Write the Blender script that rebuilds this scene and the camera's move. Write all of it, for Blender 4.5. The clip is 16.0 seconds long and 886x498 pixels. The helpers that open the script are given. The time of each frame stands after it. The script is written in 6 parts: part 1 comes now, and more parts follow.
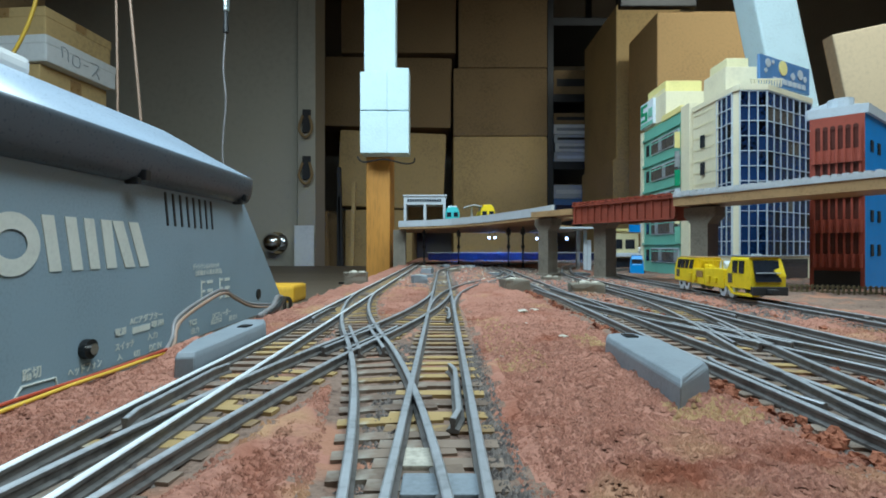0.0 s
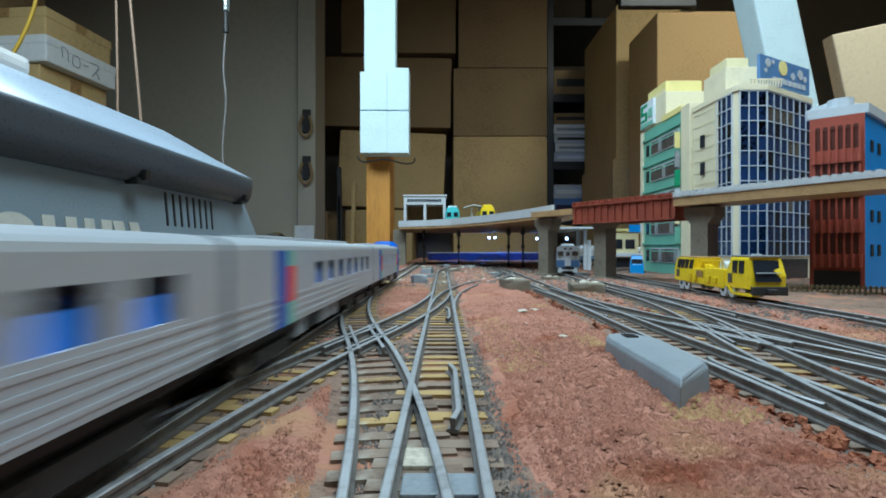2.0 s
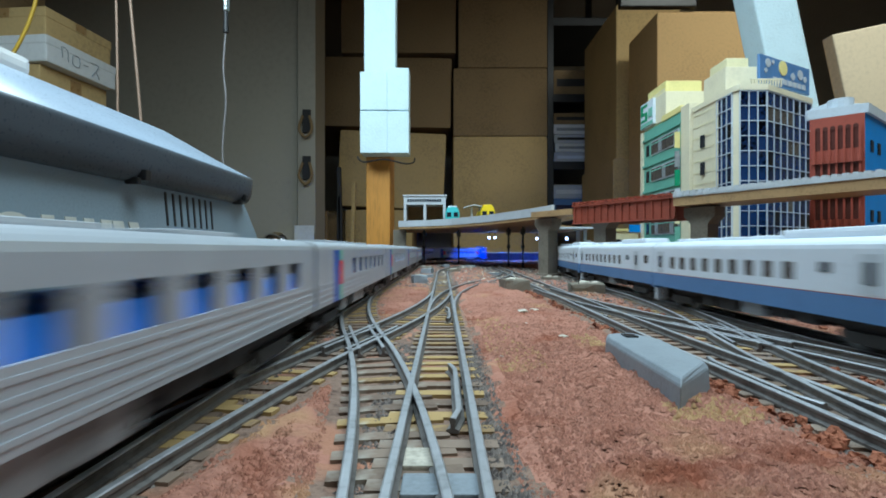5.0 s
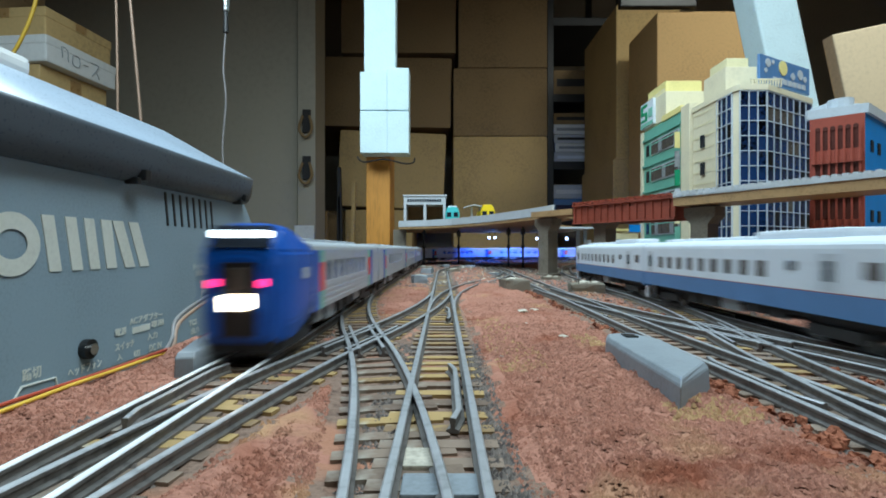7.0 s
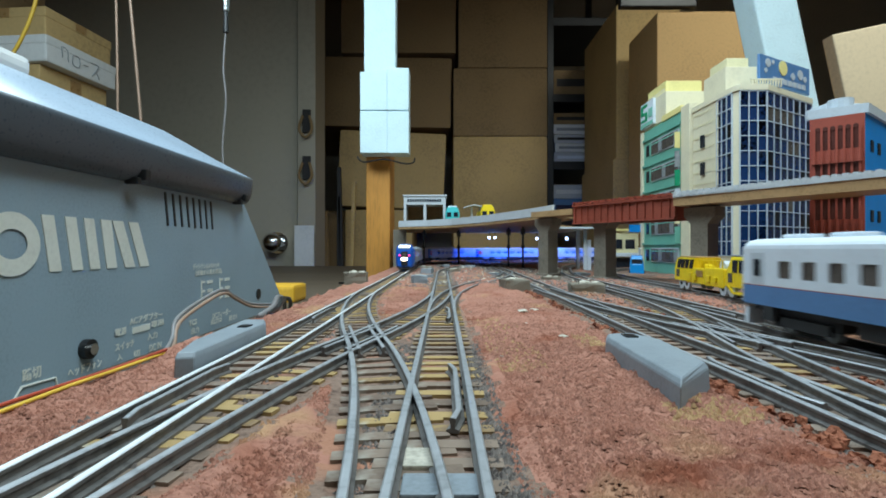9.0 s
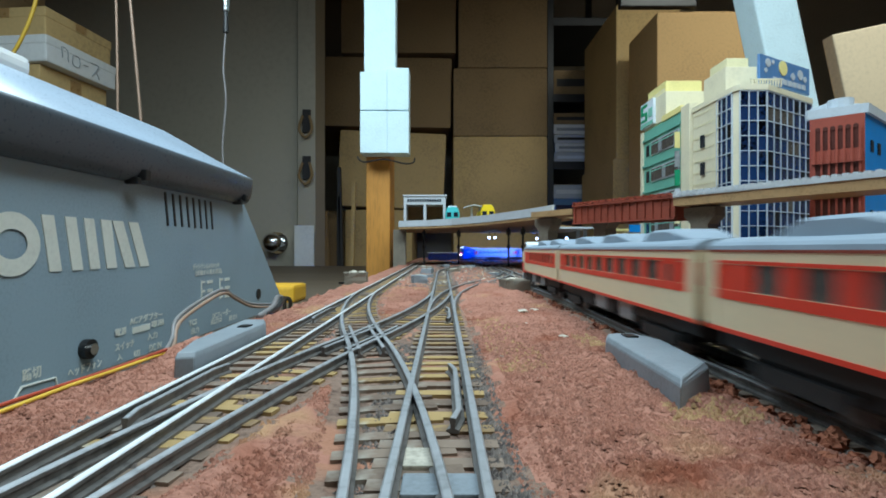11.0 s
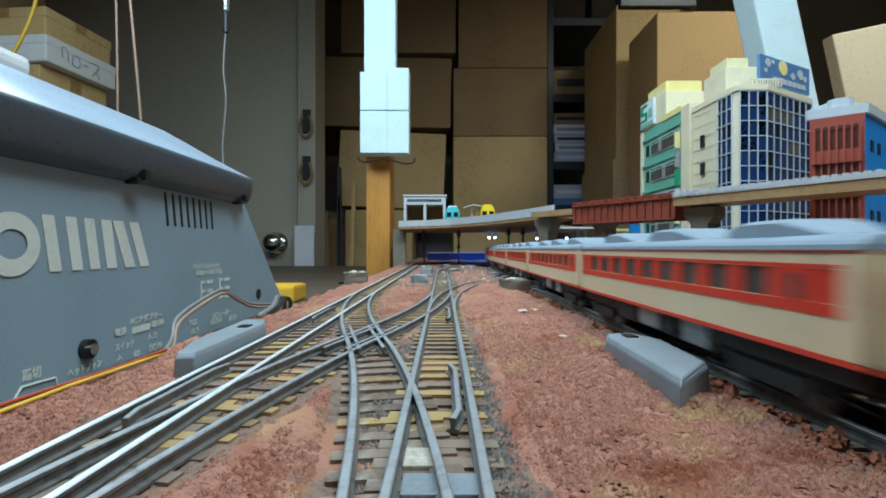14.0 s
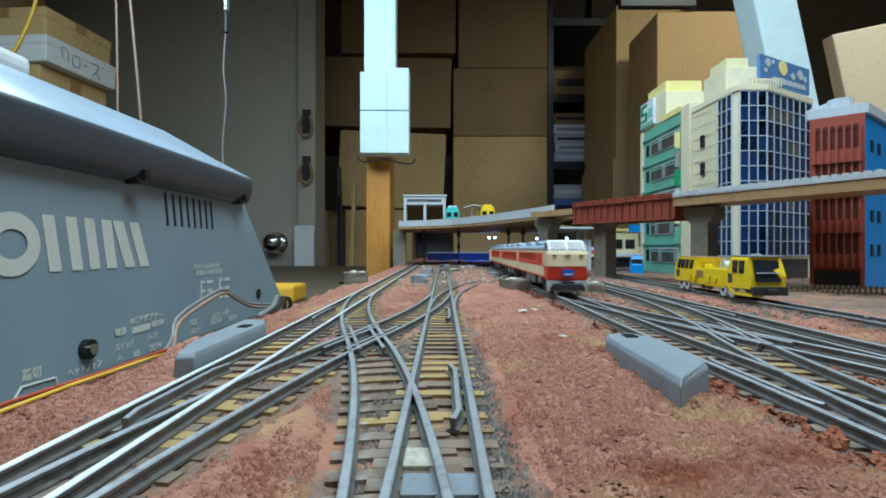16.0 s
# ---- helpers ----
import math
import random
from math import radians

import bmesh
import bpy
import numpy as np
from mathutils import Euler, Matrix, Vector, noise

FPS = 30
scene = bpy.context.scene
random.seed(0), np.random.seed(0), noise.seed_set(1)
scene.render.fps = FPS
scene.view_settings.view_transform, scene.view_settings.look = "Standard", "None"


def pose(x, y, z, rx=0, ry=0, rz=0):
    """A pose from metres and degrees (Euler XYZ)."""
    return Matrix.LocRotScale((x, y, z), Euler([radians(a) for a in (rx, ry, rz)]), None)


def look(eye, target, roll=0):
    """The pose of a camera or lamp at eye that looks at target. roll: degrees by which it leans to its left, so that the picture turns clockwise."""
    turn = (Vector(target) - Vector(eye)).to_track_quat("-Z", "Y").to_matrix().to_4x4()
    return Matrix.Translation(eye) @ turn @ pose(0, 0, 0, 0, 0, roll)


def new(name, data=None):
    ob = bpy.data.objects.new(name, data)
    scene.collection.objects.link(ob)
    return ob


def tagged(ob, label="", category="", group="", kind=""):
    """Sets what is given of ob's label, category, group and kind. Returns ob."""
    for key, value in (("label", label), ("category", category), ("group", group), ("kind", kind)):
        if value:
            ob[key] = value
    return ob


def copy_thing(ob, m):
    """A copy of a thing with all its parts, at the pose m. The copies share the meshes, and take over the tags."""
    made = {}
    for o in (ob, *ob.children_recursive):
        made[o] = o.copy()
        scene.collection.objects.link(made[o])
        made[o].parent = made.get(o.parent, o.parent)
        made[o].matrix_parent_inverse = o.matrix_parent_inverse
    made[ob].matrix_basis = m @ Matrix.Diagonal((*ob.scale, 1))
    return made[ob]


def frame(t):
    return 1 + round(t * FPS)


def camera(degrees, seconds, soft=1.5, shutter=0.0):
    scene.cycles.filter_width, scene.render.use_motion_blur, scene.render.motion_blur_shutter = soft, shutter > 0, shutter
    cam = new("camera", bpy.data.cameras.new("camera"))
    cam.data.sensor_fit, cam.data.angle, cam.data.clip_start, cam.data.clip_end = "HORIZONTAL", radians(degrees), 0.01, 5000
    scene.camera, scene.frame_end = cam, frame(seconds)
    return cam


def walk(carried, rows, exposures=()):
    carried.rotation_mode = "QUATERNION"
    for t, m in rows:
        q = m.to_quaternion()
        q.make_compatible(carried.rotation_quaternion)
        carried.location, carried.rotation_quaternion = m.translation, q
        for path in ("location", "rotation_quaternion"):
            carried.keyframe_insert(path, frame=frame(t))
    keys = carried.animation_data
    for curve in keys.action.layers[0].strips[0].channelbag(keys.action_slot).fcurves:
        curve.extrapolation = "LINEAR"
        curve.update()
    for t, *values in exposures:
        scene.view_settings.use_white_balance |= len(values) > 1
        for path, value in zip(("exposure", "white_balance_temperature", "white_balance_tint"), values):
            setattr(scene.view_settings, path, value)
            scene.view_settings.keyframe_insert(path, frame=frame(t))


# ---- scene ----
cam = camera(83.4, 16.0, soft=1.8, shutter=1.0)
EYE = pose(0, 0, 0.021, 90, 0, 0)
walk(cam, [(0.0, EYE), (16.0, EYE)], exposures=[(0.0, 0.12, 5690, 0), (4.2, 0.12, 5690, 0), (6.4, 0.12, 5790, 1), (8.0, 0.12, 5900, 1), (11.4, 0.12, 5820, 1), (14.0, 0.12, 5750, 1), (16.0, 0.12, 5690, 0)])

# ---- light ----
world = bpy.data.worlds.new("world")
scene.world = world
world.use_nodes = True
world.node_tree.nodes["Background"].inputs[0].default_value = (0.55, 0.65, 0.8, 1)
world.node_tree.nodes["Background"].inputs[1].default_value = 0.05


def area_lamp(name, eye, target, sx, sy, watts, colour, spread=180):
    la = bpy.data.lights.new(name, "AREA")
    la.shape, la.size, la.size_y, la.energy, la.color = "RECTANGLE", sx, sy, watts, colour
    la.spread = radians(spread)
    ob = new(name, la)
    ob.matrix_world = look(eye, target)
    return ob


# the desk lamp over the layout, and the room's ceiling light behind
area_lamp("lamp_over_layout", (-0.10, 0.20, 0.56), (-0.02, 0.40, 0.0), 0.95, 0.16, 7.0, (0.84, 0.95, 1.0))
area_lamp("lamp_ceiling", (0.9, -0.6, 1.45), (0.8, -0.2, 0.0), 0.9, 0.3, 7, (0.95, 0.97, 0.88), 128)
area_lamp("lamp_corner", (1.0, 0.50, 1.30), (0.84, 1.3, 0.20), 0.4, 0.2, 2.9, (1.0, 0.93, 0.80), 95)
for lx in (0.075, 0.155, 0.23):
    la = bpy.data.lights.new("led_light", "SPOT")
    la.energy, la.color, la.shadow_soft_size, la.spot_size, la.spot_blend = 0.5, (0.02, 0.13, 1.0), 0.002, radians(130), 0.6
    new("led_light", la).matrix_world = look((lx, 0.805, 0.038), (lx, 0.90, 0.004))

# ---- materials ----
MATS = {}


def mat(name, base, rough=0.6, metal=0.0, scale=60.0, var=0.15, bump=0.0, fine=None, dark=None, emit=None, glow=0.0, trans=0.0, islands=0.0, stretch=None, spec=0.5, patches=()):
    """A procedural material: two scales of noise vary the base colour; dark is the second colour."""
    if name in MATS:
        return MATS[name]
    m = bpy.data.materials.new(name)
    m.use_nodes = True
    nt = m.node_tree
    n, l = nt.nodes, nt.links
    bs = n["Principled BSDF"]
    bs.inputs["Roughness"].default_value = rough
    bs.inputs["Metallic"].default_value = metal
    bs.inputs["Specular IOR Level"].default_value = spec
    if trans:
        bs.inputs["Transmission Weight"].default_value = trans
    tc = n.new("ShaderNodeTexCoord")
    mp = n.new("ShaderNodeMapping")
    if stretch:
        mp.inputs["Scale"].default_value = stretch
    l.new(tc.outputs["Object"], mp.inputs["Vector"])
    big, small = n.new("ShaderNodeTexNoise"), n.new("ShaderNodeTexNoise")
    big.inputs["Scale"].default_value, big.inputs["Detail"].default_value = scale, 5
    small.inputs["Scale"].default_value, small.inputs["Detail"].default_value = (fine or scale * 7), 4
    l.new(mp.outputs[0], big.inputs["Vector"])
    l.new(mp.outputs[0], small.inputs["Vector"])
    mixn = n.new("ShaderNodeMath")
    mixn.operation = "MULTIPLY_ADD"
    l.new(small.outputs["Fac"], mixn.inputs[0])
    mixn.inputs[1].default_value = 0.5
    half = n.new("ShaderNodeMath")
    half.operation = "MULTIPLY"
    half.inputs[1].default_value = 0.5
    l.new(big.outputs["Fac"], half.inputs[0])
    l.new(half.outputs[0], mixn.inputs[2])
    fac = mixn.outputs[0]
    if islands:
        oi, ge = n.new("ShaderNodeObjectInfo"), n.new("ShaderNodeNewGeometry")
        ad = n.new("ShaderNodeMath")
        ad.operation = "ADD"
        l.new(oi.outputs["Random"], ad.inputs[0])
        l.new(ge.outputs["Random Per Island"], ad.inputs[1])
        fr = n.new("ShaderNodeMath")
        fr.operation = "FRACT"
        l.new(ad.outputs[0], fr.inputs[0])
        m2 = n.new("ShaderNodeMath")
        m2.operation = "MULTIPLY_ADD"
        l.new(fr.outputs[0], m2.inputs[0])
        m2.inputs[1].default_value = islands
        l.new(fac, m2.inputs[2])
        s2 = n.new("ShaderNodeMath")
        s2.operation = "SUBTRACT"
        l.new(m2.outputs[0], s2.inputs[0])
        s2.inputs[1].default_value = islands / 2
        fac = s2.outputs[0]
    ramp = n.new("ShaderNodeValToRGB")
    d = dark or tuple(c * (1 - var * 2) for c in base)
    up = tuple(min(1, c * (1 + var * 0.6)) for c in base)
    e = ramp.color_ramp.elements
    e[0].position, e[0].color = 0.32, (*d, 1)
    e[1].position, e[1].color = 0.68, (*up, 1)
    mid = ramp.color_ramp.elements.new(0.5)
    mid.color = (*base, 1)
    l.new(fac, ramp.inputs[0])
    tint = ramp.outputs[0]
    for k, (colour, size, low, high) in enumerate(patches):
        shift, spot, edge, blend = n.new("ShaderNodeVectorMath"), n.new("ShaderNodeTexNoise"), n.new("ShaderNodeMapRange"), n.new("ShaderNodeMix")
        shift.inputs[1].default_value = (3.7 * k + 1.3, 1.9 * k, 0.7)
        l.new(mp.outputs[0], shift.inputs[0])
        l.new(shift.outputs[0], spot.inputs["Vector"])
        spot.inputs["Scale"].default_value, spot.inputs["Detail"].default_value = size, 6
        edge.inputs["From Min"].default_value, edge.inputs["From Max"].default_value = low, high
        l.new(spot.outputs["Fac"], edge.inputs["Value"])
        blend.data_type = "RGBA"
        l.new(edge.outputs[0], blend.inputs[0])
        l.new(tint, blend.inputs[6])
        blend.inputs[7].default_value = (*colour, 1)
        tint = blend.outputs[2]
    l.new(tint, bs.inputs["Base Color"])
    rr = n.new("ShaderNodeMath")
    rr.operation = "MULTIPLY_ADD"
    l.new(small.outputs["Fac"], rr.inputs[0])
    rr.inputs[1].default_value, rr.inputs[2].default_value = 0.2, max(0.0, rough - 0.1)
    l.new(rr.outputs[0], bs.inputs["Roughness"])
    if bump:
        bp = n.new("ShaderNodeBump")
        bp.inputs["Strength"].default_value = 1.0
        bp.inputs["Distance"].default_value = bump
        l.new(mixn.outputs[0], bp.inputs["Height"])
        l.new(bp.outputs[0], bs.inputs["Normal"])
    if emit:
        bs.inputs["Emission Color"].default_value = (*emit, 1)
        bs.inputs["Emission Strength"].default_value = glow
    MATS[name] = m
    return m


def glass(name, tint=(0.8, 0.85, 0.9), rough=0.03):
    if name in MATS:
        return MATS[name]
    m = bpy.data.materials.new(name)
    m.use_nodes = True
    bs = m.node_tree.nodes["Principled BSDF"]
    bs.inputs["Base Color"].default_value = (*tint, 1)
    bs.inputs["Roughness"].default_value = rough
    bs.inputs["Transmission Weight"].default_value = 1.0
    bs.inputs["IOR"].default_value = 1.1
    MATS[name] = m
    return m


EARTH = mat("reddish_scatter", (0.35, 0.170, 0.122), 0.95, scale=35, fine=1300, dark=(0.21, 0.095, 0.068), bump=0.0007, spec=0.15, patches=(((0.42, 0.26, 0.135), 45, 0.56, 0.74), ((0.24, 0.085, 0.05), 70, 0.55, 0.72)))
BED = mat("dark_track_bed", (0.22, 0.15, 0.115), 0.95, scale=90, fine=1100, dark=(0.09, 0.06, 0.048), bump=0.0012, spec=0.15, patches=(((0.34, 0.17, 0.11), 60, 0.5, 0.62),))
GRAIN = mat("scatter_grain", (0.375, 0.186, 0.134), 0.95, scale=35, fine=900, dark=(0.25, 0.115, 0.082), islands=0.35, spec=0.15, patches=(((0.42, 0.26, 0.135), 45, 0.56, 0.74), ((0.24, 0.085, 0.05), 70, 0.55, 0.72)))
TURF = mat("rusty_turf", (0.27, 0.105, 0.062), 0.95, scale=120, fine=1400, dark=(0.12, 0.045, 0.03), bump=0.0008, islands=0.4, spec=0.1)
GLUE = mat("ochre_stain", (0.42, 0.27, 0.13), 0.9, scale=200, fine=1200, dark=(0.28, 0.14, 0.08), bump=0.0006)
BALLAST = mat("grey_ballast", (0.19, 0.165, 0.15), 0.95, scale=300, fine=900, dark=(0.10, 0.085, 0.08), islands=0.6, spec=0.2)
# polished rail; the lamp's glint on it is painted in as a paler steel
RAIL_GLINT = mat("polished_rail_glint", (0.92, 0.94, 0.96), 0.5, 0.75, scale=120, fine=900, var=0.07)
RAIL = mat("rail_steel", (0.46, 0.47, 0.49), 0.5, 0.75, scale=120, fine=900, var=0.16)
RAIL_SIDE = mat("rail_weathered", (0.165, 0.155, 0.148), 0.5, 0.3, scale=150, fine=900, var=0.3)
SLEEPER = mat("sleeper_plastic", (0.19, 0.14, 0.105), 0.8, scale=200, fine=1200, dark=(0.13, 0.09, 0.065), islands=0.6, patches=(((0.32, 0.29, 0.245), 240, 0.52, 0.7),))
SLEEPER_OCHRE = mat("sleeper_ochre", (0.33, 0.225, 0.09), 0.8, scale=260, fine=1200, dark=(0.2, 0.13, 0.07), islands=0.5, patches=(((0.44, 0.40, 0.32), 240, 0.57, 0.7),))
SWITCH_GREY = mat("switch_grey", (0.23, 0.26, 0.29), 0.5, scale=120, fine=1500, var=0.12, bump=0.00006)
CONCRETE = mat("concrete_plastic", (0.185, 0.162, 0.125), 0.75, scale=90, fine=900, var=0.2, bump=0.0001)
GREY_WALL = mat("light_grey_plastic", (0.50, 0.53, 0.56), 0.5, scale=100, var=0.08)
DECK_BROWN = mat("deck_brown", (0.38, 0.24, 0.11), 0.55, scale=120, var=0.2)
GIRDER_RED = mat("girder_red", (0.26, 0.055, 0.03), 0.55, scale=120, var=0.2)
PANEL_GREY = mat("panel_grey_paint", (0.29, 0.375, 0.445), 0.4, scale=30, fine=900, var=0.08, bump=0.00004)
LID_GREY = mat("lid_grey", (0.34, 0.41, 0.50), 0.3, scale=30, fine=900, var=0.05, bump=0.00003)
# darker copy of the lid grey: shade painted on its edge and underside
LID_SHADE = mat("lid_edge_shade", (0.085, 0.10, 0.12), 0.3, scale=30, fine=900, var=0.06)
PRINT = mat("white_print", (0.74, 0.75, 0.69), 0.6, scale=100, var=0.06)
BLACK = mat("black_plastic", (0.012, 0.012, 0.013), 0.4, scale=100, var=0.2)
DARK = mat("dark_underframe", (0.025, 0.024, 0.025), 0.7, scale=300, var=0.3)
CHROME = mat("chrome", (0.75, 0.76, 0.78), 0.15, 1.0, scale=40, var=0.05)
FOAM = mat("white_foam", (0.68, 0.84, 0.89), 0.85, scale=40, fine=350, var=0.04, bump=0.0012)
PILLAR = mat("orange_wood", (0.55, 0.25, 0.045), 0.45, scale=12, fine=90, var=0.2, stretch=(6, 6, 0.5))
CARD = mat("cardboard", (0.54, 0.38, 0.165), 0.85, scale=6, fine=150, var=0.14, bump=0.0004)
CARD_DARK = mat("cardboard_brown", (0.27, 0.18, 0.085), 0.85, scale=6, fine=150, var=0.16, bump=0.0004)
CARD_LIGHT = mat("cardboard_light", (0.60, 0.39, 0.17), 0.85, scale=5, fine=150, var=0.1, bump=0.0004)
TAPE = mat("packing_tape", (0.36, 0.22, 0.09), 0.3, scale=20, var=0.12)
PAPER = mat("white_paper", (0.72, 0.73, 0.72), 0.8, scale=20, var=0.06)
WALL = mat("wall_beige", (0.40, 0.36, 0.29), 0.8, scale=3, fine=120, var=0.07, bump=0.0003)
WALL_CREAM = mat("wall_cream", (0.74, 0.64, 0.46), 0.8, scale=3, fine=120, var=0.07, bump=0.0003)
DOOR = mat("door_beige", (0.40, 0.365, 0.29), 0.55, scale=2, fine=60, var=0.07)
FLOOR = mat("floor_wood", (0.22, 0.13, 0.07), 0.5, scale=4, fine=40, var=0.2, stretch=(8, 1, 1))
TABLE_WOOD = mat("dark_table_wood", (0.10, 0.075, 0.05), 0.6, scale=5, fine=60, var=0.25, stretch=(1, 8, 1))
ORANGE = mat("orange_plastic", (0.72, 0.40, 0.03), 0.45, scale=60, var=0.08)
PLYWOOD = mat("plywood", (0.42, 0.29, 0.16), 0.7, scale=6, fine=60, var=0.15, stretch=(1, 8, 1))
SHELF_BLACK = mat("black_steel", (0.02, 0.021, 0.024), 0.45, 0.3, scale=20, var=0.2)
YELLOW = mat("machine_yellow", (0.80, 0.60, 0.01), 0.42, scale=150, var=0.1)
CREAM = mat("cream_paint", (0.80, 0.68, 0.45), 0.38, scale=150, var=0.05)
RED = mat("red_paint", (0.72, 0.050, 0.022), 0.38, scale=150, var=0.06)
ROOF_GREY = mat("roof_blue_grey", (0.27, 0.33, 0.40), 0.55, scale=150, var=0.1)
SILVER = mat("silver_paint", (0.50, 0.54, 0.59), 0.36, 0.35, scale=150, var=0.05)
BLUE = mat("blue_paint", (0.01, 0.09, 0.46), 0.32, scale=150, var=0.08)
GREEN_STRIPE = mat("green_stripe", (0.22, 0.52, 0.42), 0.38, scale=150, var=0.06)
SEAT_BLUE = mat("seat_blue", (0.04, 0.20, 0.70), 0.7, scale=200, var=0.15)
WHITE = mat("white_paint", (0.70, 0.76, 0.83), 0.38, scale=150, var=0.05)
MID_BLUE = mat("mid_blue_paint", (0.10, 0.21, 0.42), 0.38, scale=150, var=0.08)
WINDOW_BROWN = mat("brown_glass", (0.10, 0.085, 0.075), 0.18, scale=300, var=0.35)
WINDOW_DARK = mat("dark_glass", (0.02, 0.025, 0.035), 0.1, scale=100, var=0.3)
GREY_GEAR = mat("grey_gear", (0.30, 0.32, 0.34), 0.5, 0.2, scale=200, var=0.25)
TOWER_GLASS = mat("tower_glass", (0.012, 0.028, 0.085), 0.08, scale=60, var=0.5, islands=0.3)
TOWER_WHITE = mat("tower_cream", (0.72, 0.66, 0.48), 0.55, scale=60, var=0.05)
MULLION = mat("white_mullion", (0.52, 0.57, 0.62), 0.45, scale=100, var=0.05)
SHOP_GREEN = mat("green_wall", (0.17, 0.42, 0.33), 0.55, scale=80, var=0.07)
SIGN_GREEN = mat("sign_green", (0.02, 0.30, 0.14), 0.5, scale=80, var=0.05)
SIGN_YELLOW = mat("sign_yellow", (0.80, 0.70, 0.28), 0.5, scale=80, var=0.05)
PALE_YELLOW = mat("pale_yellow_wall", (0.72, 0.66, 0.40), 0.6, scale=80, var=0.06)
BRICK_RED = mat("brick_red_wall", (0.30, 0.06, 0.035), 0.6, scale=150, fine=1500, var=0.12)
WALL_BLUE = mat("bright_blue_wall", (0.015, 0.23, 0.66), 0.5, scale=100, var=0.06)
# brick red darkened to paint the shade inside the window recesses
BRICK_SHADE = mat("brick_shadow", (0.09, 0.022, 0.014), 0.5, scale=150, var=0.2)
TEAL = mat("teal_paint", (0.10, 0.55, 0.58), 0.4, scale=100, var=0.06)
SHEET_BLUE = mat("blue_sheet", (0.006, 0.012, 0.065), 0.3, scale=60, var=0.3)
LAMP_WARM = mat("head_lamp", (1, 0.9, 0.75), 0.4, emit=(1.0, 0.78, 0.55), glow=9.0)
LAMP_RED = mat("tail_lamp", (0.8, 0.05, 0.15), 0.4, emit=(1.0, 0.03, 0.2), glow=2.5)
LAMP_WHITE = mat("roof_lamp", (0.9, 0.95, 1), 0.4, emit=(0.85, 0.94, 1.0), glow=5.0)
LED = mat("blue_white_led", (0.8, 0.85, 1), 0.4, emit=(0.45, 0.6, 1.0), glow=8.0)
CABLE_GREY = mat("cable_grey", (0.20, 0.19, 0.19), 0.5, scale=100, var=0.1)
CABLE_TAN = mat("cable_tan", (0.30, 0.20, 0.14), 0.5, scale=100, var=0.1)
CABLE_RED = mat("cable_red", (0.38, 0.06, 0.03), 0.5, scale=100, var=0.1)
CABLE_YELLOW = mat("cable_yellow", (0.70, 0.45, 0.05), 0.5, scale=100, var=0.1)
LITTER = mat("pale_litter", (0.5, 0.46, 0.38), 0.8, scale=200, var=0.2)
CHAIR_BLUE = mat("bright_blue_plastic", (0.02, 0.25, 0.65), 0.4, scale=100, var=0.06)
FENCE = mat("weathered_fence", (0.16, 0.13, 0.07), 0.8, scale=200, var=0.3)


# ---- mesh helpers ----
def link(name, bm, material, parent=None, label="", smooth=False):
    me = bpy.data.meshes.new(name)
    bm.to_mesh(me)
    bm.free()
    mats = material if isinstance(material, (list, tuple)) else [material]
    for m in mats:
        me.materials.append(m)
    if smooth:
        for p in me.polygons:
            p.use_smooth = True
    ob = new(name, me)
    if parent:
        ob.parent = parent
    if label:
        ob["label"] = label
    return ob


def part(name, bm, material, parent, label="", smooth=False):
    return link(name, bm, material, parent, label, smooth)


def empty(name, m, label, category, group="", kind=""):
    ob = new(name)
    ob.empty_display_size = 0.01
    ob.matrix_world = m
    return tagged(ob, label, category, group, kind)


def add_box(bm, x0, x1, y0, y1, z0, z1, bevel=0.0, m=None, mi=0):
    vs = [bm.verts.new(p) for p in ((x0, y0, z0), (x1, y0, z0), (x1, y1, z0), (x0, y1, z0), (x0, y0, z1), (x1, y0, z1), (x1, y1, z1), (x0, y1, z1))]
    fs = [bm.faces.new([vs[i] for i in q]) for q in ((0, 3, 2, 1), (4, 5, 6, 7), (0, 1, 5, 4), (1, 2, 6, 5), (2, 3, 7, 6), (3, 0, 4, 7))]
    for f in fs:
        f.material_index = mi
    if bevel:
        es = list({e for f in fs for e in f.edges})
        r = bmesh.ops.bevel(bm, geom=es, offset=bevel, segments=2, profile=0.6, affect="EDGES")
        vs = list({v for f in r["faces"] for v in f.verts} | {v for v in vs if v.is_valid})
    if m is not None:
        bmesh.ops.transform(bm, matrix=m, verts=[v for v in vs if v.is_valid])
    return vs


def box(x0, x1, y0, y1, z0, z1, bevel=0.0, m=None):
    bm = bmesh.new()
    add_box(bm, x0, x1, y0, y1, z0, z1, bevel, m)
    return bm


def add_cyl(bm, r, h, m, seg=16, r2=None):
    return bmesh.ops.create_cone(bm, cap_ends=True, segments=seg, radius1=r, radius2=r if r2 is None else r2, depth=h, matrix=m)["verts"]


def cyl(r, h, m, seg=16, r2=None):
    bm = bmesh.new()
    add_cyl(bm, r, h, m, seg, r2)
    return bm


def add_prism(bm, pts, y0, y1, axis="y", mi=0):
    """Extrude a closed outline: pts are (x, z) along y, or (x, y) along z, or (y, z) along x."""
    def at(p, t):
        return {"y": (p[0], t, p[1]), "z": (p[0], p[1], t), "x": (t, p[0], p[1])}[axis]
    a = [bm.verts.new(at(p, y0)) for p in pts]
    b = [bm.verts.new(at(p, y1)) for p in pts]
    n = len(pts)
    fs = [bm.faces.new(a), bm.faces.new(b[::-1])]
    for i in range(n):
        fs.append(bm.faces.new((a[i], b[i], b[(i + 1) % n], a[(i + 1) % n])))
    for f in fs:
        f.material_index = mi
    bmesh.ops.recalc_face_normals(bm, faces=fs)
    return a + b


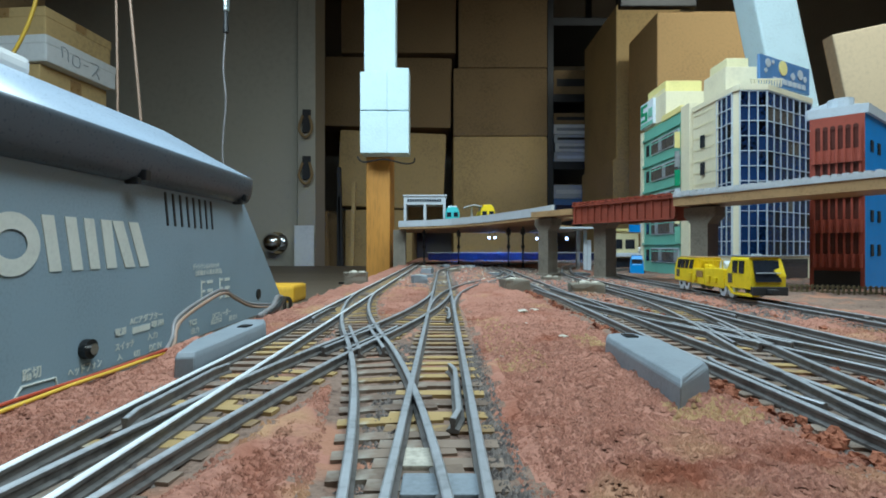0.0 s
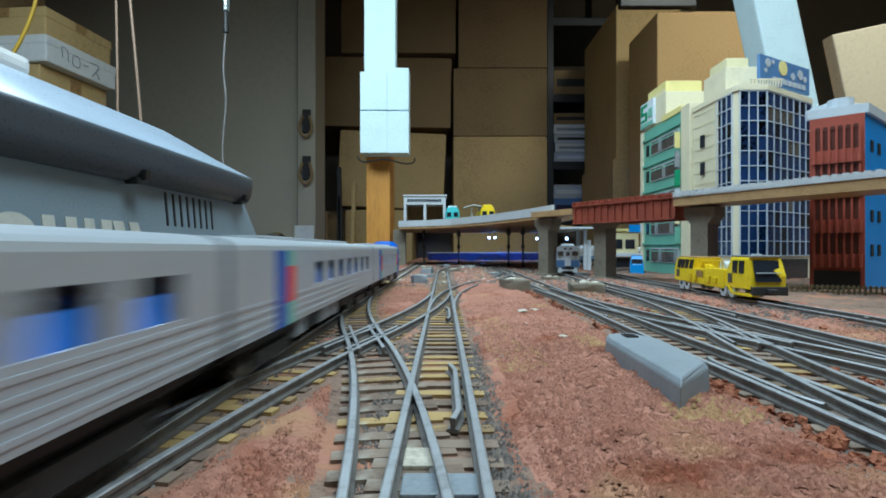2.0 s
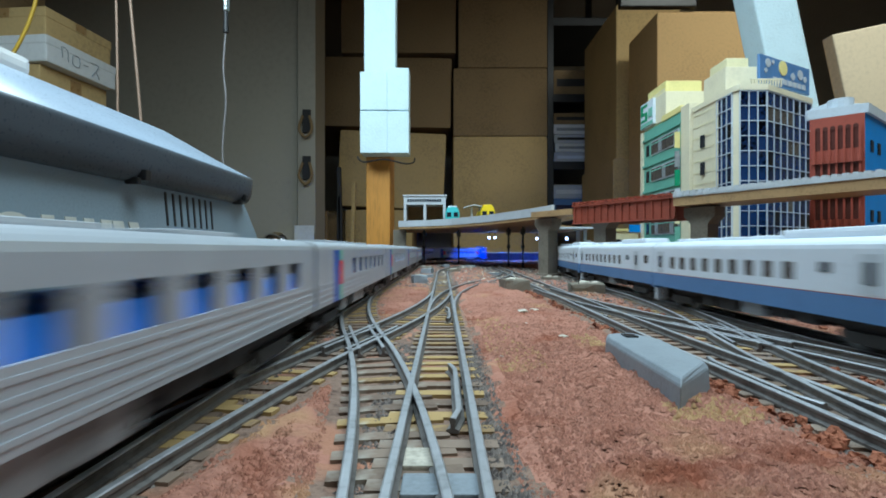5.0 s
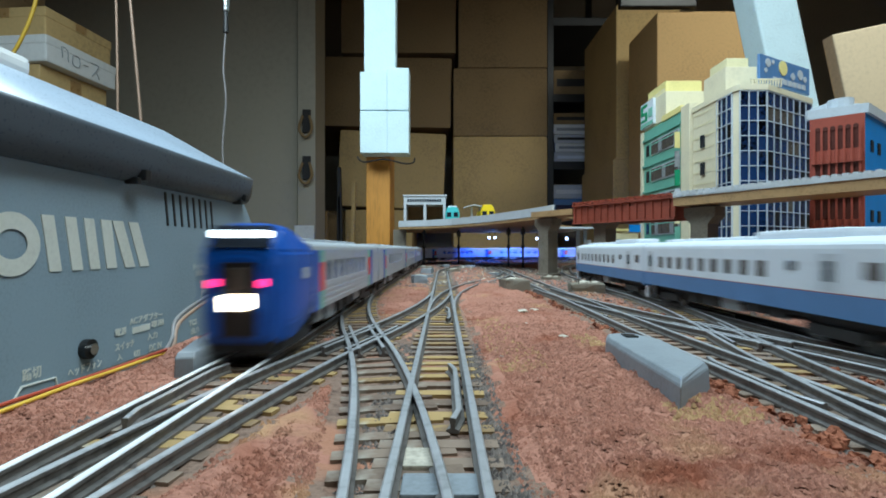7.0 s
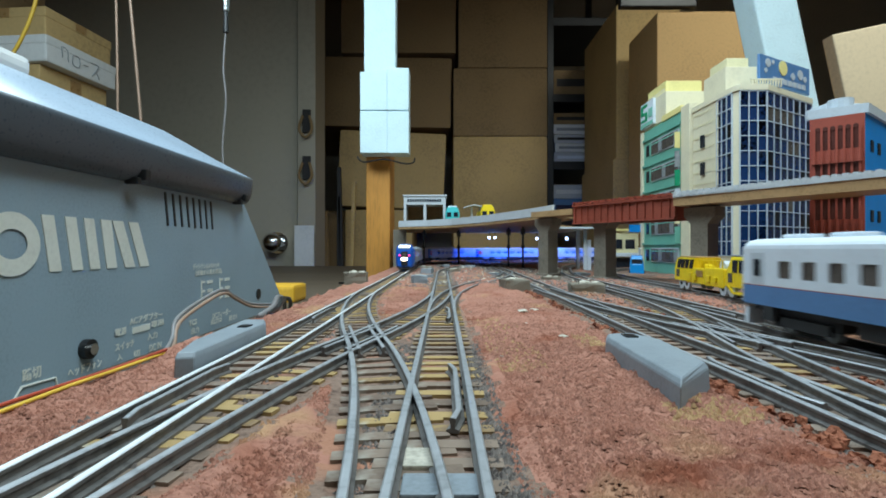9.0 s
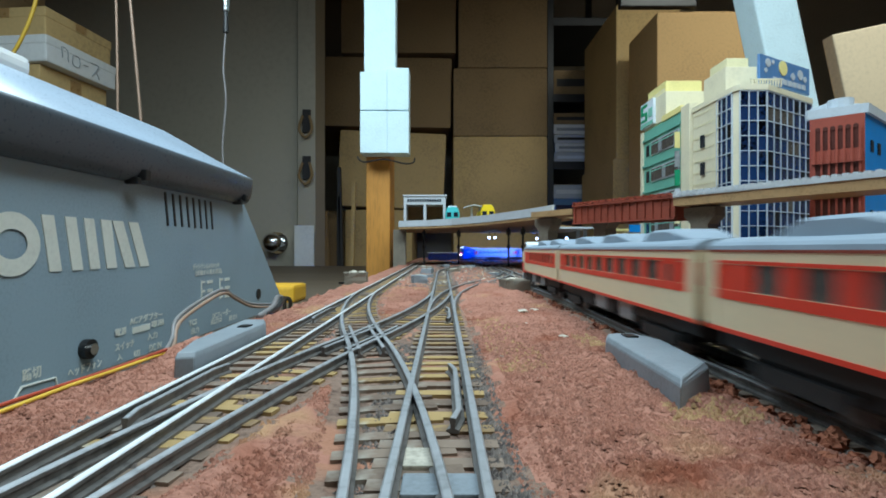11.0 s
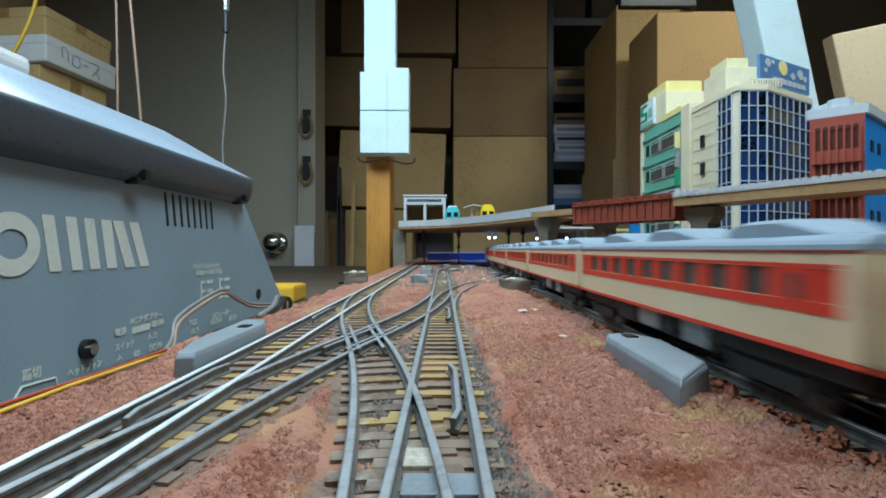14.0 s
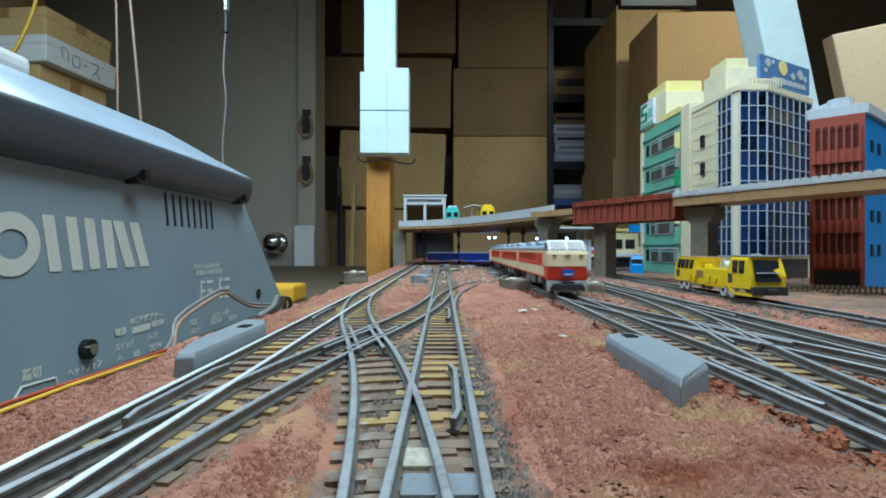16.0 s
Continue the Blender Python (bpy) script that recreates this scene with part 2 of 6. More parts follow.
def prism(pts, y0, y1, axis="y"):
    bm = bmesh.new()
    add_prism(bm, pts, y0, y1, axis)
    return bm


def loft(sections, closed=True, caps=True):
    """sections: lists of equal length of 3D points."""
    bm = bmesh.new()
    rows = [[bm.verts.new(p) for p in s] for s in sections]
    n = len(rows[0])
    for a, b in zip(rows, rows[1:]):
        for i in range(n if closed else n - 1):
            bm.faces.new((a[i], a[(i + 1) % n], b[(i + 1) % n], b[i]))
    if caps and closed:
        bm.faces.new(rows[0][::-1])
        bm.faces.new(rows[-1])
    bmesh.ops.recalc_face_normals(bm, faces=bm.faces)
    return bm


def tube(points, r, seg=8):
    """A round cable through points, smoothed."""
    pts = [Vector(p) for p in points]
    fine = []
    for i in range(len(pts) - 1):
        p0, p1, p2, p3 = pts[max(i - 1, 0)], pts[i], pts[i + 1], pts[min(i + 2, len(pts) - 1)]
        for k in range(6):
            t = k / 6
            fine.append(0.5 * (2 * p1 + (p2 - p0) * t + (2 * p0 - 5 * p1 + 4 * p2 - p3) * t * t + (3 * p1 - p0 - 3 * p2 + p3) * t ** 3))
    fine.append(pts[-1])
    secs = []
    for i, p in enumerate(fine):
        d = (fine[min(i + 1, len(fine) - 1)] - fine[max(i - 1, 0)]).normalized()
        u = d.cross(Vector((0.31, 0.17, 0.93))).normalized()
        w = d.cross(u)
        secs.append([p + r * (math.cos(a) * u + math.sin(a) * w) for a in (2 * math.pi * k / seg for k in range(seg))])
    return loft(secs)


# ---- the lines of the tracks ----
def arc_points(p, heading, radius, turn, n=24):
    """Points of a right-hand arc from p with a heading in degrees from +y clockwise."""
    out = []
    for k in range(1, n + 1):
        a = radians(turn) * k / n
        h = radians(heading)
        lx, ly = radius * (1 - math.cos(a)), radius * math.sin(a)
        out.append((p[0] + lx * math.cos(h) + ly * math.sin(h), p[1] - lx * math.sin(h) + ly * math.cos(h)))
    return out


class Line:
    """A track's centre line, measured by its length from y = 0."""
    def __init__(self, pts, zero):
        self.p = [Vector((x, y)) for x, y in pts]
        self.s = [0.0]
        for a, b in zip(self.p, self.p[1:]):
            self.s.append(self.s[-1] + (b - a).length)
        i = next(k for k, p in enumerate(self.p) if p.y >= zero - 1e-6)
        o = self.s[i]
        self.s = [v - o for v in self.s]

    def at(self, s):
        i = 0
        while i < len(self.s) - 2 and self.s[i + 1] < s:
            i += 1
        t = (s - self.s[i]) / (self.s[i + 1] - self.s[i])
        return self.p[i].lerp(self.p[i + 1], t)


def drift(x, slope, bend, y):
    return x + slope * max(0, y - 0.12) + bend * max(0, y - 0.3) ** 2


def build_lines():
    c = [(-0.038, -2.6), (-0.038, 0.0), (-0.038, 0.723)]
    c += arc_points(c[-1], 0, 0.177, 90)
    c += [(0.33, 0.9)] + arc_points((0.33, 0.9), 90, 0.28, 90) + [(0.61, -3.0)]
    b = [(-0.0005, -1.5), (-0.0005, 0.0), (-0.0005, 0.45)]
    b += arc_points(b[-1], 0, 0.6, 20) 
    e = [(0.054, -3.0), (0.054, 0.0)] + [(drift(0.054, 0.02, 0, y), y) for y in np.linspace(0.12, 0.6, 13)]
    e += arc_points(e[-1], 1.2, 0.24, 88.8) + [(0.46, 0.845)] + arc_points((0.46, 0.845), 90, 0.1, 90) + [(0.56, -1.0)]
    f = [(0.0915, -3.0), (0.0915, 0.0)] + [(drift(0.0915, 0.035, 0.4, y), y) for y in np.linspace(0.12, 0.45, 18)]
    f += [(f[-1][0] + 0.12 * 0.24, 0.57)]
    f += arc_points(f[-1], 13.5, 0.35, 65)
    f += [(0.75, f[-1][1] + 0.07)]
    g = [(0.1285, -1.5), (0.1285, 0.0)] + [(drift(0.1285, 0.035, 0.4, y), y) for y in np.linspace(0.12, 0.44, 18)]
    g += arc_points(g[-1], 8, 0.17, 60)
    return {"c": Line(c, 0), "b": Line(b, 0), "e": Line(e, 0), "f": Line(f, 0), "g": Line(g, 0)}


LINES = build_lines()


# ---- the room and the table ----
def structure(name, bm, material, label, smooth=False):
    return tagged(link(name, bm, material, None, "", smooth), label, name.split("_")[0], "", "structure")


FLOOR_Z = -0.97
structure("floor", box(-2.6, 2.4, -2.6, 2.6, FLOOR_Z - 0.05, FLOOR_Z), FLOOR, "brown wooden room floor under the layout table")
structure("ceiling", box(-2.6, 2.4, -2.6, 2.6, 1.5, 1.55), WALL, "plain dim beige ceiling of the room")
structure("wall_north", box(-2.6, 2.4, 2.5, 2.6, FLOOR_Z, 1.5), WALL, "shaded beige wall behind the stacked boxes")
structure("wall_south", box(-2.6, 2.4, -2.7, -2.6, FLOOR_Z, 1.5), WALL, "plain beige wall of the room")
structure("wall_east", box(2.4, 2.5, -2.6, 2.6, FLOOR_Z, 1.5), WALL_CREAM, "cream wall of the room")
structure("wall_west", box(-2.7, -2.6, -2.6, 2.6, FLOOR_Z, 1.5), WALL, "plain beige wall of the room")
structure("wall_partition", box(-2.6, -1.32, 1.52, 1.6, FLOOR_Z, 1.5), WALL, "beige partition wall beside the door")


def ground_height(x, y):
    """The scattered ground between the tracks, a little uneven, lower under the sleepers."""
    h = 0.0011 * noise.noise((x * 55, y * 55, 0)) + 0.0008 * noise.noise((x * 190, y * 190, 3)) + 0.0006 * noise.noise((x * 620, y * 620, 7))
    return h


def build_ground():
    """One sheet, with close mesh where the camera stands near."""
    xs = np.concatenate([np.linspace(-0.0605, -0.055, 6)[:-1], np.arange(-0.055, 0.145, 0.0009), np.linspace(0.146, 0.35, 70), np.linspace(0.38, 0.8, 10)])
    ys = np.concatenate([np.linspace(-2.5, 0.0, 8)[:-1], np.arange(0.0, 0.16, 0.0009), np.arange(0.16, 0.35, 0.002), np.arange(0.35, 0.7, 0.005), np.linspace(0.7, 1.3, 30)])
    near = []
    for key in "cbefg":
        ln = LINES[key]
        near.append([tuple(ln.at(s)) for s in np.arange(0.0, 0.72, 0.012)])
    for xa, xb, yc in ((-0.038, -0.0005, 0.122), (0.054, 0.0915, 0.128)):
        for sign in (-1, 1):
            near.append([((xa + xb) / 2 + sign * (xb - xa) / 2 * math.sin(math.pi / 2 * max(-1, min(1, (y - yc) / 0.142))), y) for y in np.arange(0.0, 0.3, 0.006)])
    verts, faces, bed = [], [], []
    nx = len(xs)
    for y in ys:
        cx = []
        for row in near:
            cx.append(min(row, key=lambda q: abs(q[1] - y))[0])
        for x in xs:
            gap = min(abs(x - c) for c in cx)
            bed.append(gap < (0.0125 if x > 0.04 else 0.0085) + 0.004 * noise.noise((x * 210, y * 210, 11)) and y < 1.0 or x > 0.148 + 0.004 * noise.noise((y * 90, 0, 5)) and y > 0.02)
            t = min(1.0, max(0.0, (gap - 0.0052) / 0.006))
            t = t * t * (3 - 2 * t)
            base = -0.0023 * (1 - t) - 0.0016 * t
            wide = x > 0.012 and x < 0.044
            if wide:
                base += 0.0012 * math.sin((x - 0.012) / 0.032 * math.pi)
            verts.append((x, y, base + ground_height(x, y) * (0.25 + 0.95 * t)))
    for j in range(len(ys) - 1):
        for i in range(nx - 1):
            a = j * nx + i
            faces.append((a, a + 1, a + nx + 1, a + nx))
    me = bpy.data.meshes.new("ground")
    me.from_pydata(verts, [], faces)
    me.materials.append(EARTH)
    me.materials.append(BED)
    for p in me.polygons:
        p.use_smooth = True
        p.material_index = 1 if bed[p.vertices[0]] else 0
    return tagged(new("ground", me), "reddish brown scatter ground of the model railway layout", "ground", "", "structure")


build_ground()
structure("baseboard", box(-0.0603, 0.8, -2.5, 1.3, -0.022, -0.0058), PLYWOOD, "plywood baseboard under the layout ground")
table = empty("layout_table", pose(0, 0, FLOOR_Z), "large wooden table carrying the layout baseboard", "table")
part("tabletop", box(-1.0, 0.85, -2.5, 1.35, 0.905, 0.945, 0.003), TABLE_WOOD, table)
for tx in (-0.95, 0.8):
    for ty in (-2.4, -0.6, 1.28):
        part("leg", box(tx - 0.03, tx + 0.03, ty - 0.03, ty + 0.03, 0.0, 0.905, 0.003), TABLE_WOOD, table)


def track_gap(x, y):
    """The distance across to the nearest track or crossover on the near part of the layout."""
    gaps = [abs(x - c) for c in (-0.038, -0.0005, 0.054, 0.0915)]
    for xa, xb, yc in ((-0.038, -0.0005, 0.122), (0.054, 0.0915, 0.128)):
        off = (xb - xa) / 2 * math.sin(math.pi / 2 * max(-1, min(1, (y - yc) / 0.142)))
        gaps += [abs(x - (xa + xb) / 2 - off), abs(x - (xa + xb) / 2 + off)]
    return min(gaps)


def scatter(name, material, areas, count, size, label):
    """Loose grains lying on the ground, joined."""
    rng = random.Random(5)
    verts, faces = [], []
    for k in range(count):
        x0, x1, y0, y1 = rng.choice(areas)
        y = y0 + (y1 - y0) * rng.random() ** 1.7
        x = x0 + (x1 - x0) * rng.random()
        gap = track_gap(x, y) if y < 0.3 else 1.0
        if gap < 0.0072 and material is GRAIN:
            continue
        z = -0.00155 - 0.0007 * max(0.0, min(1.0, (0.0112 - gap) / 0.006)) + ground_height(x, y) * (1.2 if gap > 0.011 else 0.5)
        if 0.012 < x < 0.044:
            z += 0.0012 * math.sin((x - 0.012) / 0.032 * math.pi)
        r = size * (0.5 + rng.random())
        o = len(verts)
        a = rng.random() * 6.28
        for q in range(4):
            verts.append((x + r * math.cos(a + q * 1.57) * (0.7 + 0.5 * rng.random()), y + r * math.sin(a + q * 1.57) * (0.7 + 0.5 * rng.random()), z - r * 0.3))
        verts.append((x + r * 0.3 * (rng.random() - 0.5), y, z + r * (0.4 + 0.5 * rng.random())))
        faces += [(o, o + 1, o + 4), (o + 1, o + 2, o + 4), (o + 2, o + 3, o + 4), (o + 3, o, o + 4)]
    me = bpy.data.meshes.new(name)
    me.from_pydata(verts, [], faces)
    me.materials.append(material)
    return tagged(new(name, me), label, "scatter", "", "stuff")


# ---- tracks ----
GAUGE = 0.0045
SLEEPERS = []


def offset_line(pts, off):
    out = []
    for i, p in enumerate(pts):
        d = (pts[min(i + 1, len(pts) - 1)] - pts[max(i - 1, 0)]).normalized()
        out.append(Vector((p.x + d.y * off, p.y - d.x * off)))
    return out


def rail_mesh(pts, top=0.0, head=0.0005, height=0.0019):
    """A rail of foot, web and head, swept along pts in the plane."""
    prof = [(-0.0008, -height), (0.0008, -height), (0.0008, -height + 0.0004), (0.00028, -height + 0.0006), (0.00028, -0.0007), (head, -0.0005), (head, -0.00012), (head - 0.00015, 0), (-head + 0.00015, 0), (-head, -0.00012), (-head, -0.0005), (-0.00028, -0.0007), (-0.00028, -height + 0.0006), (-0.0008, -height + 0.0004)]
    secs = []
    for i, p in enumerate(pts):
        d = (pts[min(i + 1, len(pts) - 1)] - pts[max(i - 1, 0)]).normalized()
        secs.append([(p.x + d.y * x, p.y - d.x * x, top + z) for x, z in prof])
    bm = loft(secs)
    for f in bm.faces:
        if f.normal.z > 0.75 and f.calc_center_median().z > top - 0.0002:
            f.material_index = 0
        else:
            f.material_index = 1
    return bm


def sampled(line, s0, s1, step):
    n = max(2, int((s1 - s0) / step))
    return [line.at(s0 + (s1 - s0) * k / n) for k in range(n + 1)]


_sleeper = box(-0.0070, 0.0070, -0.0012, 0.0012, -0.0034, -0.00185, 0.0)
SLEEPER_MESH = bpy.data.meshes.new("sleeper")
_sleeper.to_mesh(SLEEPER_MESH)
_sleeper.free()
SLEEPER_MESH.materials.append(SLEEPER)
OCHRE_MESH = SLEEPER_MESH.copy()
OCHRE_MESH.materials.clear()
OCHRE_MESH.materials.append(SLEEPER_OCHRE)
RNG = random.Random(11)


def build_track(key, label, near, far, start=-2.4):
    line = LINES[key]
    ob = empty("railway_track", pose(0, 0, 0), label, "track", "tracks of the layout")
    for side in (-1, 1):
        pts = offset_line(sampled(line, start, 0.0, 0.1)[:-1] + sampled(line, 0.0, far, 0.008), side * GAUGE)
        part("rail", rail_mesh(pts), [RAIL_GLINT if key == "c" else RAIL, RAIL_SIDE], ob)
    s = 0.022
    while s < near:
        p, q = line.at(s), line.at(s + 0.001)
        SLEEPERS.append((ob, p.x, p.y, math.degrees(math.atan2(p.x - q.x, q.y - p.y)), key in "bc" and s > 0.058 and RNG.random() < 0.5))
        s += 0.0052
    rest = bmesh.new()
    while s < far:
        p, q = line.at(s), line.at(s + 0.001)
        add_box(rest, -0.0070, 0.0070, -0.0012, 0.0012, -0.0034, -0.00185, 0, pose(p.x, p.y, 0, 0, 0, math.degrees(math.atan2(p.x - q.x, q.y - p.y))))
        s += 0.0052
    tagged(part("sleeper_rest", rest, SLEEPER, ob), kind="stuff")
    return ob


TRACKS = {
    "c": build_track("c", "weathered steel track with brown sleepers along the edge", 0.42, 1.9),
    "b": build_track("b", "weathered steel track with ochre brown sleepers, straight ahead", 0.42, 0.66, -1.4),
    "e": build_track("e", "weathered steel track on dark ballast beside the scatter", 0.42, 1.3),
    "f": build_track("f", "weathered steel track beside the concrete viaduct pier", 0.42, 1.15),
    "g": build_track("g", "weathered siding track holding the yellow maintenance machine", 0.42, 0.6, -1.4),
}


def build_link():
    """A sharp link from the straight track across to the next one."""
    ob = empty("link_track", pose(0, 0, 0), "weathered link track curving between two far tracks", "track", "tracks of the layout")
    a, b = Vector((-0.0005, 0.17)), Vector((0.0625, 0.50))
    mid = []
    for k in range(31):
        t = k / 30
        p, q = Vector((-0.0005, 0.33)), Vector((0.055, 0.34))
        mid.append((1 - t) ** 3 * a + 3 * t * (1 - t) ** 2 * p + 3 * t * t * (1 - t) * q + t ** 3 * b)
    for side in (-1, 1):
        part("rail", rail_mesh(offset_line(mid, side * GAUGE), -0.00005), [RAIL, RAIL_SIDE], ob)
    for p, q in list(zip(mid, mid[1:]))[6:-6]:
        for u in (0.25, 0.75):
            c = p.lerp(q, u)
            SLEEPERS.append((ob, c.x, c.y, math.degrees(math.atan2(p.x - q.x, q.y - p.y)), False))


build_link()
ANGLE = 15.0


def s_curve(xa, xb, yc, rising):
    """The centre line of a crossover between two parallel tracks: two arcs that meet in the middle."""
    half = abs(xb - xa) / 2
    r = half / (1 - math.cos(radians(ANGLE)))
    ln = r * math.sin(radians(ANGLE))
    pts = []
    for k in range(55):
        y = -ln + 2 * ln * k / 54
        if y < 0:
            x = r - math.sqrt(r * r - (y + ln) ** 2)
        else:
            x = 2 * half - (r - math.sqrt(r * r - (ln - y) ** 2))
        pts.append(Vector((min(xa, xb) + x if rising else max(xa, xb) - x, yc + y)))
    return [p for p in pts if p.y > 0.012]


def build_crossover(xa, xb, yc, label):
    ob = empty("crossover_track", pose(0, 0, 0), label, "track", "tracks of the layout")
    for rising in (True, False):
        mid = s_curve(xa, xb, yc, rising)
        for side in (-1, 1):
            pts = offset_line(mid, side * GAUGE)
            part("rail", rail_mesh(pts, -0.00006), [RAIL, RAIL_SIDE], ob)
            # check rail inside each running rail round the diamond
            inner = [p for p in offset_line(mid, side * (GAUGE - 0.0019)) if abs(p.y - yc) < 0.02]
            part("check_rail", rail_mesh(inner, -0.0001, 0.0004), [RAIL, RAIL_SIDE], ob)
        for p, q in list(zip(mid, mid[1:]))[4:-4:1]:
            if abs(p.y - yc) < 0.095:
                SLEEPERS.append((ob, p.x, p.y + 0.0026, math.degrees(math.atan2(p.x - q.x, q.y - p.y)), p.y > 0.058 and RNG.random() < 0.5))
    # check rails beside the frogs, with flared ends
    for x, s in ((xa, 1), (xb, -1)):
        for yy in (yc - 0.045, yc + 0.045):
            off = x - s * (GAUGE - 0.0019)
            pts = [Vector((off + s * 0.0009, yy - 0.015)), Vector((off, yy - 0.011)), Vector((off, yy + 0.011)), Vector((off + s * 0.0009, yy + 0.015))]
            part("check_rail", rail_mesh(pts, -0.0001, 0.0004), [RAIL, RAIL_SIDE], ob)
    return ob


CROSSING = build_crossover(-0.038, -0.0005, 0.122, "steel double crossover with check rails between two tracks")
part("slide_plate", box(-0.0042, -0.0006, 0.0512, 0.0560, -0.0026, -0.0013, 0.0002), LITTER, CROSSING, "pale slide plate between the rails")
for y0, y1 in ((0.0350, 0.0392), (0.0400, 0.0446), (0.0454, 0.0498)):
    part("slide_plate", box(-0.0040, 0.0034, y0, y1, -0.0026, -0.0014, 0.0002), SWITCH_GREY, CROSSING, "blue-grey slide plate between the rails")
build_crossover(0.054, 0.0915, 0.128, "weathered double crossover on dark ballast near the switch box")


# ---- the control unit beside the layout ----
def build_control_unit():
    ob = empty("control_unit", pose(-0.13, 0, -0.025), "dark grey power control unit with white lettering, lid overhanging", "power unit")
    # panel, in its own space: x towards the track, y along it, z up
    part("case", prism([(0.06, 0.0), (0.407, 0.0), (0.320, 0.080), (0.06, 0.076)], -0.16, 0.0, "x"), PANEL_GREY, ob, "dark grey painted rear panel")
    prof = [(-0.16, 0.034), (-0.045, 0.034), (-0.012, 0.0155), (0.004, 0.0070), (0.0088, 0.0046), (0.0097, 0.0040), (0.0102, 0.0032), (0.0103, 0.0022), (0.0101, 0.0010), (0.0090, -0.0040), (0.0070, -0.0082), (0.0058, -0.0100), (0.0046, -0.0112), (0.0030, -0.0118), (-0.16, -0.0118)]
    ends = ((0.05, 0.0845, 0.0), (0.28, 0.0860, 0.0), (0.311, 0.0862, 0.0), (0.3150, 0.0862, 0.0008), (0.3172, 0.0862, 0.0024))
    lid = loft([[(min(x, 0.0103 - cut), y, h + z - min(cut, max(0.0, z + 0.004))) for x, z in prof] for y, h, cut in ends])
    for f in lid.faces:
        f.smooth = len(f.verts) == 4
        # faces turned sideways or down get the shaded grey, the top the lit one
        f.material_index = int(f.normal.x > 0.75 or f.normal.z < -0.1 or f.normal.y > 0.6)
    part("lid", lid, [LID_GREY, LID_SHADE], ob, "glossy grey lid with a rounded overhanging edge")
    for yy, zz in ((0.2035, 0.0762), (0.306, 0.0772)):
        latch = part("latch", box(0.004, 0.0092, yy - 0.0012, yy + 0.0028, zz - 0.0022, zz + 0.0022, 0.0006), BLACK, ob, "small dark latch under the lid edge")
        part("latch_foot", box(0.002, 0.0075, yy - 0.0040, yy - 0.0012, zz - 0.0040, zz - 0.0012, 0.0005), BLACK, latch)
    part("screw", cyl(0.0036, 0.002, pose(0.0, 0.349, 0.0145, 0, 90, 0), 12), BLACK, ob)
    for k in range(8):
        y = 0.234 + k * 0.0065
        part("vent_slot", prism([(y, 0.057), (y + 0.0013, 0.057), (y - 0.0012, 0.0725), (y - 0.0025, 0.0725)], -0.001, 0.0005, "x"), BLACK, ob)
    jack = part("socket", cyl(0.0036, 0.003, pose(0.001, 0.1805, 0.0097, 0, 90, 0), 20), BLACK, ob, "round black headphone socket")
    part("socket_ring", cyl(0.0021, 0.0012, pose(0.003, 0.1805, 0.0097, 0, 90, 0), 16), CHROME, jack)
    # the maker's mark as plain white shapes
    ring = bmesh.new()
    for k in range(28):
        a, b = (2 * math.pi * q / 28 for q in (k, k + 1))
        q = [ring.verts.new((0.0005, 0.1475 + ry * math.cos(t) + 0.002, 0.0475 + rz * math.sin(t))) for t, ry, rz in ((a, 0.0105, 0.0098), (b, 0.0105, 0.0098), (b, 0.0055, 0.0046), (a, 0.0055, 0.0046))]
        ring.faces.new(q)
    part("printed_ring", ring, PRINT, ob)
    for y, w, lean in ((0.1605, 0.0052, 0.0035), (0.1705, 0.0052, 0.0035), (0.1795, 0.0052, 0.0035), (0.1885, 0.0058, 0.0035), (0.1950, 0.0065, 0.0080), (0.2050, 0.0065, 0.0080)):
        part("printed_bar", prism([(y, 0.0572), (y + w, 0.0572), (y + w + lean, 0.0385), (y + lean, 0.0385)], 0.0, 0.0004 if lean > 0 else 0.0007, "x"), PRINT, ob)
    for words, ya, yb, z, tall in (("踏切", 0.1531, 0.1604, 0.0048, 0.0040), ("ヘッドフォン", 0.1718, 0.1888, 0.0013, 0.0033), ("電源", 0.1966, 0.2036, 0.0112, 0.0031), ("スイッチ", 0.1966, 0.2088, 0.0053, 0.0031), ("入", 0.1976, 0.2011, 0.0013, 0.0027), ("切", 0.2080, 0.2126, 0.0004, 0.0028), ("ACアダプター", 0.2058, 0.2297, 0.0144, 0.0033), ("専用", 0.2208, 0.2306, 0.0109, 0.0030), ("入力", 0.2179, 0.2256, 0.0059, 0.0030), ("DC IN", 0.2196, 0.2288, 0.0006, 0.0030), ("TCS", 0.2537, 0.2618, 0.0065, 0.0029), ("出力", 0.2559, 0.2642, 0.0018, 0.0032), ("DCフィーダー", 0.2797, 0.3034, 0.0063, 0.0038), ("出力2", 0.2777, 0.2911, 0.0034, 0.0032), ("出力1", 0.3011, 0.3126, 0.0022, 0.0034), ("ディレクションスイッチ", 0.2577, 0.2882, 0.0352, 0.0032), ("(正面から見た状態)", 0.2606, 0.2911, 0.0315, 0.0033)):
        cu = bpy.data.curves.new("lettering", "FONT")
        cu.body, cu.size, cu.extrude, cu.offset = words, 0.01, 0.00005, 0.00022
        tmp = new("lettering", cu)
        bpy.context.view_layer.update()
        me = bpy.data.meshes.new_from_object(tmp.evaluated_get(bpy.context.evaluated_depsgraph_get()))
        bpy.data.objects.remove(tmp)
        me.materials.clear()
        me.materials.append(PRINT)
        lo, hi = (tuple(f(v.co[i] for v in me.vertices) for i in (0, 1)) for f in (min, max))
